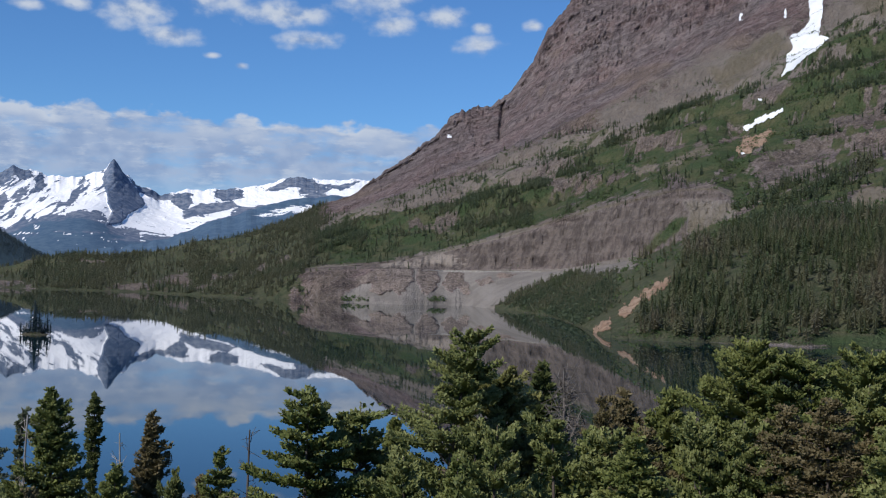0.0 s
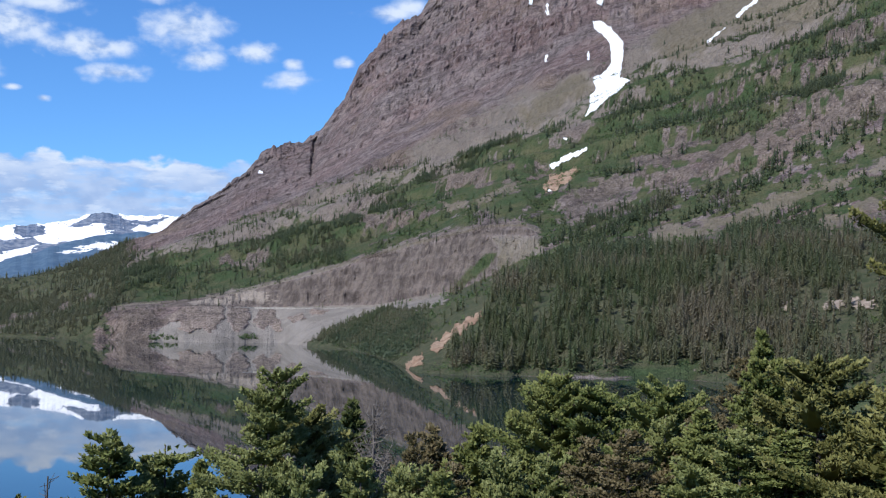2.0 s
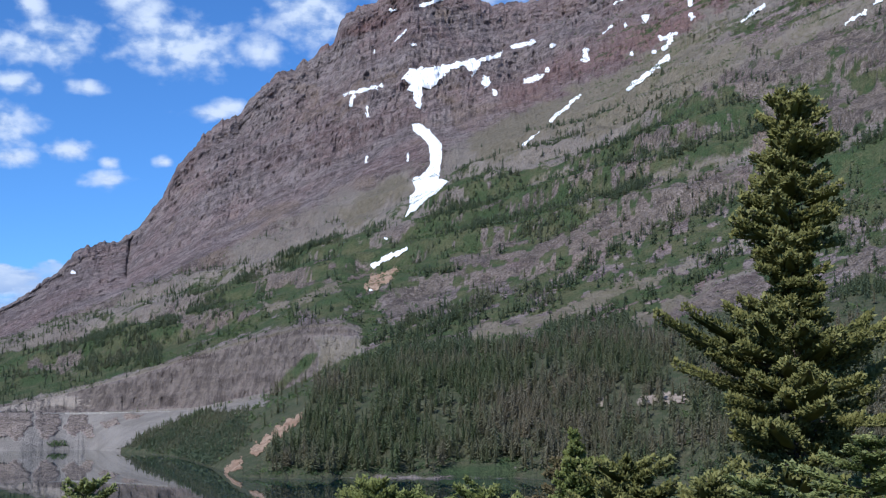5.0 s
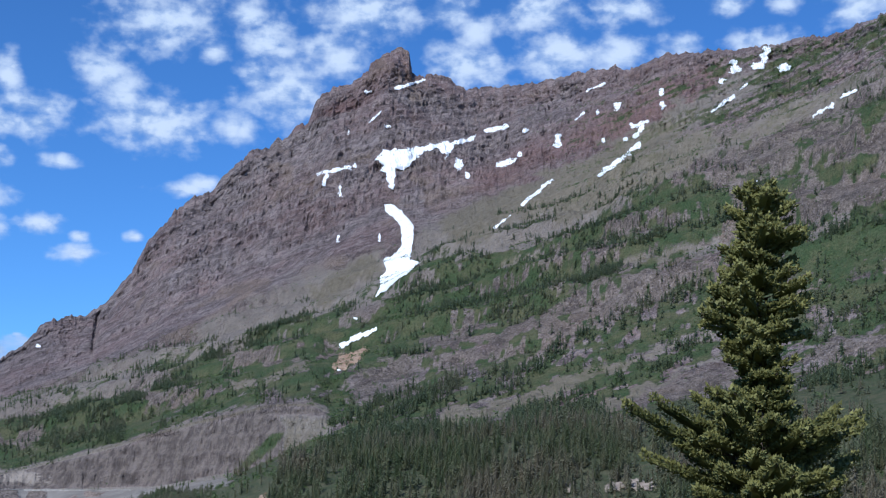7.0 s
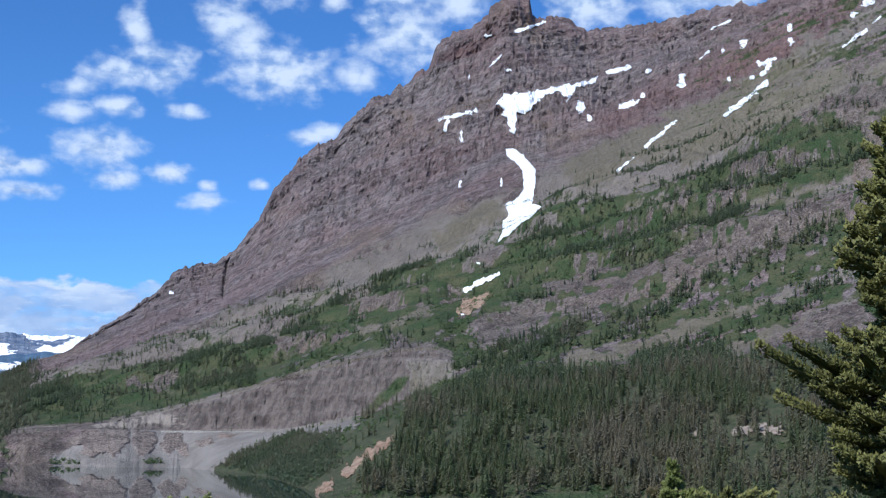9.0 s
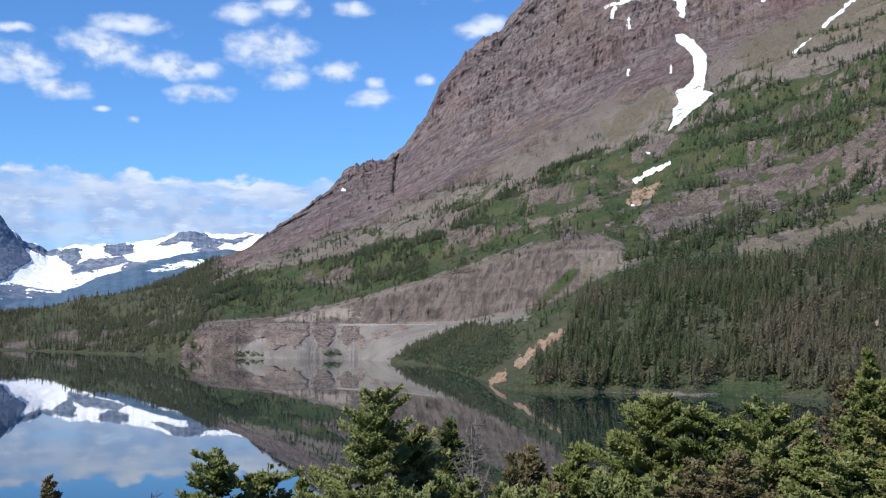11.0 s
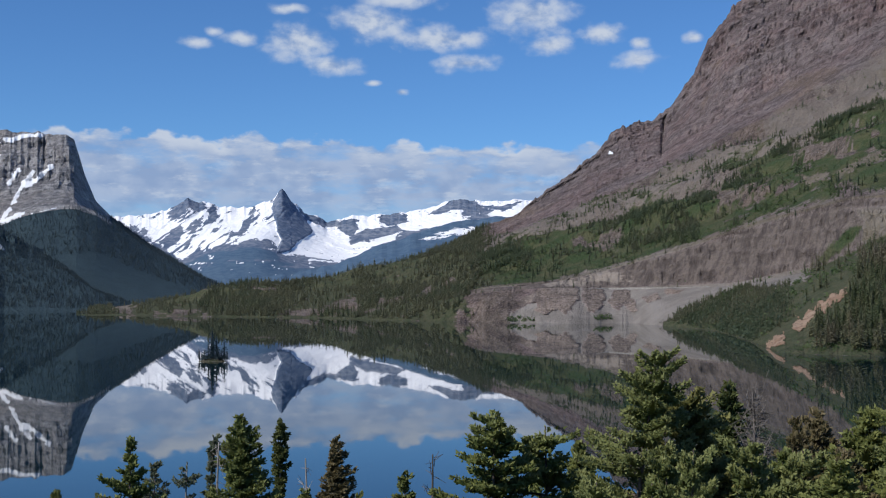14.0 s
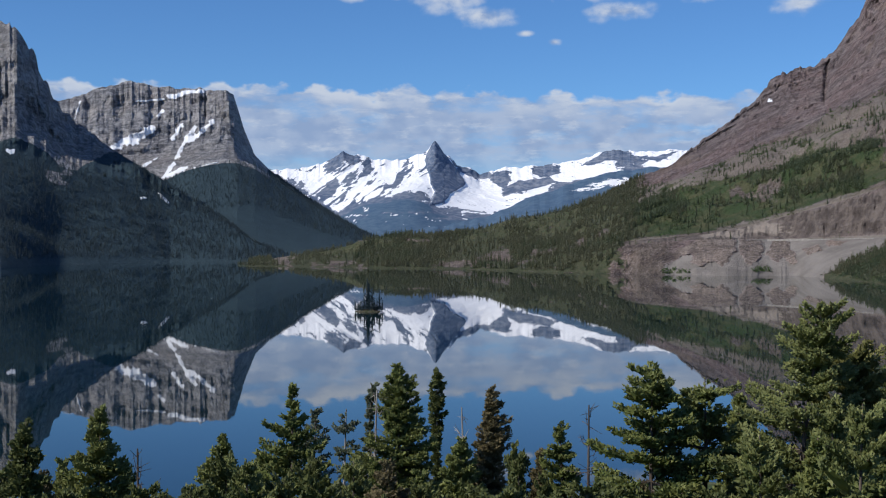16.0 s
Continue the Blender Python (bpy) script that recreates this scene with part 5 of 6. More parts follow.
shore_wood = (1 - 0.95 * step01(E + 0.5 * clump - wood_edge, -0.2, 0.5)) * (1 - 0.5 * step01(E - 0.04 * np.abs(A - 22) + 0.7 * clump, 1.5, 3.0)) * step01(A, 7.8, 8.8) * step01(lv, 1.0, 1.02) * (1 - step01(lv + 0.5 * clump, 2.5, 3.3)) * open_ground * clear * (0.25 + 0.75 * step01(clump, -0.35, 0.05))
woods("conifer_woods", "dense olive and grey-brown conifer wood on the shore slope", right, shore_wood, 5600, 7, 14, 10, 5, 0.24, FAR_NEEDLES)
valley_wood = (1 - step01(A, -6.4, -5.0)) * step01(lv, 1.0, 1.02) * (1 - step01(lv, 8.05, 8.2)) * (0.25 + step01(clump, -0.3, 0.2)) * open_ground * (1 - outcrop) * step01(A, -24, -22.6)
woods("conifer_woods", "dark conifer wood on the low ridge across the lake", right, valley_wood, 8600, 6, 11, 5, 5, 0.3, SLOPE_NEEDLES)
upper_green = step01(A, 14, 16) * (1 - step01(A, 26, 30)) * step01(E, 7.0, 8.0) * step01(clump, -0.1, 0.25) * 0.35
slope_wood = step01(A, -7, -5) * step01(lv, 2.2, 2.6) * (1 - step01(lv, 5.0, 5.4)) * open_ground * (bands(WOODS, A, E, 0.7) * (0.1 + 1.2 * step01(streak, -0.1, 0.15)) + 0.2 * step01(patchy, -0.1, 0.3) + upper_green) * (1 - 0.8 * dry) * (1 - bands([(15.2, 8.8, 15.4, 10.0, 1.4), (15.6, 9.6, 16.4, 11.2, 1.4), (13.4, 6.6, 15.2, 7.5, 0.7), (13.2, 5.6, 14.7, 6.6, 0.8)], A, E, 0.3))
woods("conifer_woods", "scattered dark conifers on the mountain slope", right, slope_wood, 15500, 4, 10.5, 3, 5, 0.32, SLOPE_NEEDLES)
bay_wood = step01(A, 2.3, 3.0) * (1 - step01(A, 7.4, 8.2)) * step01(lv, 1.03, 1.08) * (1 - step01(lv + 0.3 * clump, 1.8, 2.2)) * clear * open_ground
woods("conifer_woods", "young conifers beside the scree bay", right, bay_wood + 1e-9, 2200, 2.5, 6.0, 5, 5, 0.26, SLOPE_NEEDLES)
lw = step01(left.level, 1.1, 1.2) * (1 - step01(left.level, 2.9, 3.4)) * (left.azg > -42)
woods("conifer_woods", "shaded dark conifer forest on the far left slopes", left, np.maximum(lw, step01(left.azg, -29.5, -28) * (left.level > 1.1) * (left.level < 5.05)), 9000, 6, 10, 2, 5, 0.26, HAZED_DARK_NEEDLES)
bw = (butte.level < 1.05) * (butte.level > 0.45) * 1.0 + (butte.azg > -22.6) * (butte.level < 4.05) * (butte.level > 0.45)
woods("conifer_woods", "dark conifer forest below the butte", butte, np.minimum(bw, 1), 6000, 7, 11, 2, 5, 0.26, HAZED_DARK_NEEDLES)


def shrubs(label, slope, density, n, r0, r1, mat):
    base = slope.drape(RNG, n, density)
    r = RNG.uniform(r0, r1, n)
    k = 9
    c = RNG.normal(0, 0.42, (n, k, 3)) * r[:, None, None] * np.array([1, 1, 0.6]) + base[:, None] + np.array([0, 0, 0.5]) * r[:, None, None]
    tri = c[:, :, None, :] + RNG.normal(0, 0.3, (n, k, 3, 3)) * r[:, None, None, None]
    v = tri.reshape(-1, 3)
    return tagged(new("shrubs", fast_mesh("shrubs", v, np.arange(len(v)).reshape(-1, 3), mat)), label, "shrubs", kind="stuff")


shrubs("fresh green shrubs on the mountain slope", right, step01(A, -6, -3) * step01(lv, 1.1, 1.3) * (1 - step01(lv, 5.0, 5.5)) * open_ground * clear * (lush_n * 0.8 + 0.3 * step01(streak + 0.5 * clump, -0.1, 0.25) * (1 - 0.7 * dry)), 17000, 0.8, 2.6, SHRUB)
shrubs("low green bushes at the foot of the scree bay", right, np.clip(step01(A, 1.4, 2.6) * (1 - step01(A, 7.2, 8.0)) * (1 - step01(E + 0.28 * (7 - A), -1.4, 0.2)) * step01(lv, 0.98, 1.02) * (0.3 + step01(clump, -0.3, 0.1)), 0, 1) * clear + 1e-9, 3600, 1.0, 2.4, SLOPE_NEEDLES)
shrubs("low dark shrubs high on the rocky slope", right, far_right * step01(0.3 * clump + weave, -0.05, 0.2) * step01(A, 20, 25) + 1e-9, 9000, 0.8, 2.2, SHRUB)
shrubs("dark green bushes at the foot of the pale scree", right, bands([(-4.48, -1.3, -3.6, -1.35, 0.3), (-0.62, -1.2, 0.02, -1.2, 0.14)], A, E, 0.3) * step01(lv, 0.98, 1.0) + 1e-9, 90, 1.0, 2.6, SHRUB)
shrubs("green shrubs along the waterline", right, step01(A, 3, 4) * step01(lv, 0.97, 1.0) * (1 - step01(lv, 1.08, 1.16)) * clear, 1300, 0.7, 1.7, SHRUB)


# ---- island ----
TURF, n_, b_ = material("dark_island_turf")
finish(n_, b_, n_.mix(n_.step(n_.noise(n_.place(), 0.9, 5, 0.7), 0.42, 0.6), (0.04, 0.045, 0.022), (0.12, 0.105, 0.08)), 0.95)
ISLE = bearing_points(np.array(-18.1), np.array(486.0), np.array(0.0))
ia, ir = np.meshgrid(np.linspace(0, 2 * np.pi, 41), np.linspace(0.02, 1, 14), indexing="ij")
ix, iy = np.cos(ia) * ir, np.sin(ia) * ir
iz = 1.9 * (1 - ir ** 1.7) - 0.7
ip = np.stack([ix * 7.2, iy * 4.2, iz], -1)
ip = ip + fbm(ip * 0.6, 4, 131)[..., None] * np.array([0.7, 0.7, 0.5]) * (ir[..., None] > 0.05) * np.array([1, 1, 1]) * np.minimum(1, np.minimum(ia, 2 * np.pi - ia) * 3)[..., None]
isle = new("island", fast_mesh("island", ip.reshape(-1, 3) + ISLE, grid_faces(*ia.shape), TURF, True))
tagged(isle, "tiny rocky island with bushes in the lake", "island", kind="structure")
rng = np.random.default_rng(21)
for dx, dy, h in ((-0.4, 0.3, 13.4), (0.5, -0.4, 11.5), (1.7, 0.6, 10.0), (-1.6, 0.2, 7.2), (4.6, 0.3, 8.6), (-5.2, 0.2, 4.6), (2.9, -0.6, 5.6), (-3.0, -0.8, 4.6), (5.8, 0, 4.2), (-4.2, 0.4, 3.8), (3.8, -0.3, 4.8)):
    v, t, _ = conifer_arrays(rng, np.zeros((1, 3)), np.array([h]), 16, 6, 0.22 if h > 6 else 0.34)
    tr = new("conifer", None)
    tr.location = ISLE + np.array([dx, dy, 0.3])
    tagged(tr, "slim dark conifer standing on the island", "tree", "island conifers")
    cr = new("crown", fast_mesh("crown", v, t, HAZED_DARK_NEEDLES))
    cr.parent = tr
    tk = new("trunk", fast_mesh("trunk", [(0.14 * math.cos(q), 0.14 * math.sin(q), z) for z in (-0.8, h * 0.7) for q in (0, 2.1, 4.2)], [(0, 1, 4, 3), (1, 2, 5, 4), (2, 0, 3, 5)], BARK))
    tk.parent = tr
c = rng.normal(0, 1, (60, 3)) * np.array([2.8, 1.3, 0.25]) + ISLE + np.array([0, 0, 1.3])
tri = (c[:, None, None, :] + rng.normal(0, 0.5, (60, 8, 1, 3)) + rng.normal(0, 0.3, (60, 8, 3, 3))).reshape(-1, 3)
tagged(new("bushes", fast_mesh("bushes", tri, np.arange(len(tri)).reshape(-1, 3), HAZED_DARK_NEEDLES)), "low dark bushes covering the island", "bushes", kind="stuff")


# ---- near trees ----
def tube(points, radii, sides=5):
    """Vertices and faces of a tapered tube along a polyline."""
    v, f = [], []
    for i, (c, r) in enumerate(zip(points, radii)):
        d = Vector(points[min(i + 1, len(points) - 1)]) - Vector(points[max(i - 1, 0)])
        a = d.orthogonal().normalized()
        b = d.normalized().cross(a)
        for k in range(sides):
            t = 2 * math.pi * k / sides
            v.append(Vector(c) + a * r * math.cos(t) + b * r * math.sin(t))
    for i in range(len(points) - 1):
        for k in range(sides):
            f.append((i * sides + k, i * sides + (k + 1) % sides, (i + 1) * sides + (k + 1) % sides, (i + 1) * sides + k))
    return v, f


def join_tubes(tubes):
    v, f = [], []
    for tv, tf in tubes:
        o = len(v)
        v += [tuple(q) for q in tv]
        f += [tuple(i + o for i in q) for q in tf]
    return np.array(v), np.array(f)


def shoots(rng, pos, way, size, tip):
    """Needle-covered shoots: a ragged three-sided tuft at each point, along its way. size: length of each; tip: share
    of the pale tip colour.
    """
    n = len(pos)
    w = way / (np.linalg.norm(way, axis=1)[:, None] + 1e-9)
    side = np.cross(w, rng.normal(0, 1, (n, 3)))
    side /= np.linalg.norm(side, axis=1)[:, None] + 1e-9
    up = np.cross(w, side)
    ln = size[:, None] * rng.uniform(0.7, 1.3, (n, 1))
    r = ln * rng.uniform(0.28, 0.44, (n, 1))
    ring = [(side * math.cos(t) + up * math.sin(t)) * r * rng.uniform(0.7, 1.3, (n, 1)) + w * ln * rng.uniform(-0.05, 0.4, (n, 1)) for t in (0, 2.09, 4.19)]
    v = np.stack([pos + q for q in ring] + [pos + w * ln], 1).reshape(-1, 3)
    fan = np.array([(3, 0, 1), (3, 1, 2), (3, 2, 0)])
    f = (np.arange(n)[:, None, None] * 4 + fan[None]).reshape(-1, 3)
    return v, f, np.repeat(tip, 4)


def spruce(name, label, seed, h, profile, whorl=0.15, per_whorl=7, droop=0.0, arms=(), sparse=1.0, mat=None, bark=None, bare=0.0, shoot=0.052, shown=2.2, lumpy=0.3, lift=1.0, lean=0.0, fine=1.0,
           group="trees on the near bank"):
    """A conifer: trunk, boughs and a crown of needle shoots on flat sprays. profile: (depth below the tip, bough length) in metres."""
    rng = np.random.default_rng(seed)
    root = new(name)
    tagged(root, label, "tree", group)
    bend = rng.normal(0, 0.02, 2)
    bark = bark or BARK

    def axis(z):
        top = max(z / h - 0.55, 0) ** 2
        return Vector((bend[0] * z * math.sin(z * 0.5) + lean * top * 3, bend[1] * z * math.cos(z * 0.4), z))

    zs = [h * k / 10 for k in range(11)]
    v, f = tube([axis(z) for z in zs], [0.014 * h * (1 - z / h) + 0.007 for z in zs], 7)
    v = np.array([tuple(q) for q in v])
    v[:7, 2] -= 0.8
    trunk = new("trunk", fast_mesh("trunk", v, np.array(f), bark, True))
    trunk.parent = root
    hs, ls = [q[0] for q in profile], [q[1] for q in profile]
    boughs, pos, way, size, tip = [], [], [], [], []
    lump = rng.uniform(1 - lumpy * 1.2, 1 + lumpy, 40)

    def put(p, d, s, young):
        pos.append(tuple(p))
        way.append(tuple(d))
        size.append(s)
        tip.append(young)

    pads_v, pads_f = [], []

    def bough(z, turn, length, rise, full, curl=0.17):
        """A bough with a flat cushion of inner needles and shoots standing out all over it."""
        start = axis(z)
        out = Vector((math.cos(turn), math.sin(turn), 0))
        side = Vector((-out.y, out.x, 0))
        up = Vector((0, 0, 1))
        sway = rng.normal(0, 0.08)
        coarse = h - z > shown
        sh = shoot / math.sqrt(fine) * (1.4 if coarse else 1.0)

        def along(s):
            return start + out * length * s * (1 - 0.1 * abs(rise)) + side * sway * length * s * s + up * (length * (rise * s + (curl - droop * 0.6) * s * s - droop * 0.45 * s))

        boughs.append(tube([along(k / 3) for k in range(4)], [0.004 + 0.014 * length * (1 - k / 3) for k in range(4)], 3))
        inner = 0.3 if length > 0.6 else 0.05

        def half(s):
            q = (s - inner) / (1 - inner)
            return min(length, 0.75) * (0.05 + 0.24 * math.sin(math.pi * min(max(q, 0), 1) ** 0.8)) + 0.015

        thick = 0.028 + 0.065 * min(length, 0.8)
        if full > 0.75:
            base = len(pads_v)
            steps = (0.0, 0.3, 0.65, 0.92)
            for q in steps:
                c = along(inner + (1 - inner) * q)
                w = half(inner + (1 - inner) * q) * 0.5
                for t in (0.3, 1.57, 2.84, 4.0, 5.4):
                    j = rng.uniform(0.55, 1.15)
                    pads_v.append(tuple(c + side * (w * math.cos(t) * j) + up * (thick * 0.55 * math.sin(t) * j)))
            for i in range(3):
                for k in range(5):
                    p0, p1 = base + i * 5 + k, base + i * 5 + (k + 1) % 5
                    pads_f.extend([(p0, p1, p1 + 5), (p0, p1 + 5, p0 + 5)])
        count = int((16 + 215 * length) * full * (1 + 0.6 * (fine - 1))) if not coarse else int((10 + 62 * length) * full * fine)
        q = inner + (1 - inner) * rng.random(count) ** 0.75
        t = rng.uniform(-0.5, 3.64, count)
        lay = rng.uniform(0.55, 1.05, count)
        w = np.array([half(v) for v in q])
        o, e = np.array(out), np.array(side)
        c = np.array(start) + o * (length * q * (1 - 0.1 * abs(rise)))[:, None] + e * (sway * length * q * q + w * np.cos(t) * lay)[:, None]
        c[:, 2] += length * (rise * q + (curl - droop * 0.6) * q * q - droop * 0.45 * q) + thick * np.sin(t) * lay
        d = o * rng.uniform(0.1, 0.7, count)[:, None] + e * (0.7 * np.cos(t))[:, None] + rng.normal(0, 0.3, (count, 3))
        d[:, 2] += 0.35 + 0.65 * lift * np.sin(t)
        pos.extend(c.tolist())
        way.extend(d.tolist())
        size.extend((sh * rng.uniform(0.75, 1.25, count)).tolist())
        # tip share grows towards the bough's end and on its upper side
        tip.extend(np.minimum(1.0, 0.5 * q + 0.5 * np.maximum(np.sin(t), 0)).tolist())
        put(along(1.0), out + up * 0.4, sh * 1.2, 1.0)

    z, turn0 = h - hs[-1] if hs[-1] < h * 0.97 else h * 0.05, 0.0
    while z < h - 0.06:
        depth = h - z
        reach = np.interp(depth, hs, ls)
        count = per_whorl if reach > 0.2 else 5
        turn0 += rng.uniform(0.3, 1.2)
        for k in range(count):
            turn = turn0 + 2 * math.pi * (k + 0.35 * rng.normal()) / count
            length = reach * lump[int(((turn % 6.283) * 6 / 6.283 + int(depth / 0.45) * 7)) % 40] * rng.uniform(0.8, 1.12)
            rise = (0.45 * math.exp(-depth * 1.5) + 0.02) * lift + rng.normal(0, 0.1) - droop * 0.3 * min(depth, 1.5)
            if rng.random() > bare:
                bough(z + rng.uniform(-0.5, 0.5) * whorl, turn, max(length, 0.05), rise, sparse)
        if reach > 0.3 and sparse > 0.7:
            for k in range(12):
                t, o = rng.uniform(0, 6.28), reach * rng.uniform(0.05, 0.6)
                d = Vector((math.cos(t), math.sin(t), rng.uniform(0.0, 0.6)))
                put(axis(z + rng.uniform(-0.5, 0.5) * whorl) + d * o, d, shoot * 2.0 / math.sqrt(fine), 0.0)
        z += (whorl if depth < shown else whorl * 1.7) * (0.4 + 0.8 * min(1, reach * 1.4)) * rng.uniform(0.85, 1.15)
    for az_deg, depth, length, rise in arms:
        bough(h - depth, radians(az_deg), length, rise, 1.0)
        bough(h - depth + 0.08, radians(az_deg + 10), length * 0.8, rise + 0.1, 1.0)
        bough(h - depth - 0.05, radians(az_deg - 9), length * 0.72, rise - 0.02, 1.0)
    for k in range(9):
        put(axis(h - 0.012 - 0.022 * k), (rng.normal(0, 0.35), rng.normal(0, 0.35), 1), shoot * (0.8 + 0.05 * k), 1.0)
    bv, bf = join_tubes(boughs)
    wood = new("branches", fast_mesh("branches", bv, bf, bark))
    wood.parent = root
    tagged(wood, kind="stuff")
    cv, ct, tp = shoots(rng, np.array(pos), np.array(way), np.array(size), np.array(tip))
    if pads_v:
        ct = np.concatenate([ct, np.array(pads_f) + len(cv)])
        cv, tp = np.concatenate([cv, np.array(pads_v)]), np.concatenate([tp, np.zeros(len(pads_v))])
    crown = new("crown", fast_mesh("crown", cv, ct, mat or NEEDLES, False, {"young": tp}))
    crown.parent = root
    return root


def snag(name, label, seed, h, limbs, mat):
    rng = np.random.default_rng(seed)
    root = tagged(new(name), label, "tree", "bare dead trees on the near bank")
    lean = rng.normal(0, 0.03, 2)
    path = [Vector((lean[0] * z, lean[1] * z, z - (0.8 if k == 0 else 0))) for k, z in enumerate(np.linspace(0, h, 9))]
    v, f = tube(path, [0.011 * h * (1 - k / 9) + 0.006 for k in range(9)], 6)
    tk = new("trunk", fast_mesh("trunk", np.array([tuple(q) for q in v]), np.array(f), mat, True))
    tk.parent = root
    tubes = []
    for k in range(limbs):
        z = h * rng.uniform(0.3, 0.97)
        turn, ln = rng.uniform(0, 6.28), rng.uniform(0.2, 0.7) * (1.15 - z / h) * (1.7 if limbs > 50 else 1.0)
        d = Vector((math.cos(turn), math.sin(turn), rng.uniform(-0.1, 0.7)))
        p0 = Vector((lean[0] * z, lean[1] * z, z))
        mid = p0 + d * ln * 0.5 + Vector((0, 0, -0.04))
        tip = p0 + d * ln + Vector((0, 0, rng.uniform(-0.1, 0.2)))
        tubes.append(tube([p0, mid, tip], [0.012, 0.008, 0.004], 3))
        for q in range(3):
            b0 = p0.lerp(tip, rng.uniform(0.35, 0.9))
            tubes.append(tube([b0, b0 + Vector(rng.normal(0, 0.12, 3))], [0.006, 0.003], 3))
    bv, bf = join_tubes(tubes)
    br = new("branches", fast_mesh("branches", bv, bf, mat))
    br.parent = root
    tagged(br, kind="stuff")
    return root


def ground_at(az_deg, dist):
    return float(bank_height(np.array(float(az_deg)), np.array(float(dist))))


def plant(ob, az_deg, dist, top_z, h, turn, wide=1.0):
    """Stand a tree of height h on the bank so that its tip reaches top_z."""
    z = ground_at(az_deg, dist) - 0.15
    tall = max(top_z - z, 0.5) / h
    x, y, _ = bearing_points(np.array(az_deg), np.array(dist), np.array(0.0))
    return Matrix.LocRotScale((float(x), float(y), z), Euler((0, 0, radians(turn))), (wide, wide, tall))


GREYWOOD = bark_material("grey_dead_wood", (0.09, 0.08, 0.07), (0.2, 0.18, 0.165))
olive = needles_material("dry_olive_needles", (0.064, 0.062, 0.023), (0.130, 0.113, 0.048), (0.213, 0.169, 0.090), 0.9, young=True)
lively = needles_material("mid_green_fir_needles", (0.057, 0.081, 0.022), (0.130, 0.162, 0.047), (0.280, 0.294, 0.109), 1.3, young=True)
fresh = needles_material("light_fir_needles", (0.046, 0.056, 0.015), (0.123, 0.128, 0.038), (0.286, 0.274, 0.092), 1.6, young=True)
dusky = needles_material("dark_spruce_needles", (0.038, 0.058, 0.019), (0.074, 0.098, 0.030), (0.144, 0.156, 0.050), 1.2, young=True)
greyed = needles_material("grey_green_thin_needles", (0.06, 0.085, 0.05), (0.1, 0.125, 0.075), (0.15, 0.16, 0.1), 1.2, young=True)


def rooted(az_deg, dist, top_z):
    """Foot on the bank and height of a tree whose tip reaches top_z."""
    z = ground_at(az_deg, dist) - 0.15
    x, y, _ = bearing_points(np.array(float(az_deg)), np.array(float(dist)), np.array(0.0))
    return (float(x), float(y), z), max(top_z - z, 0.6)


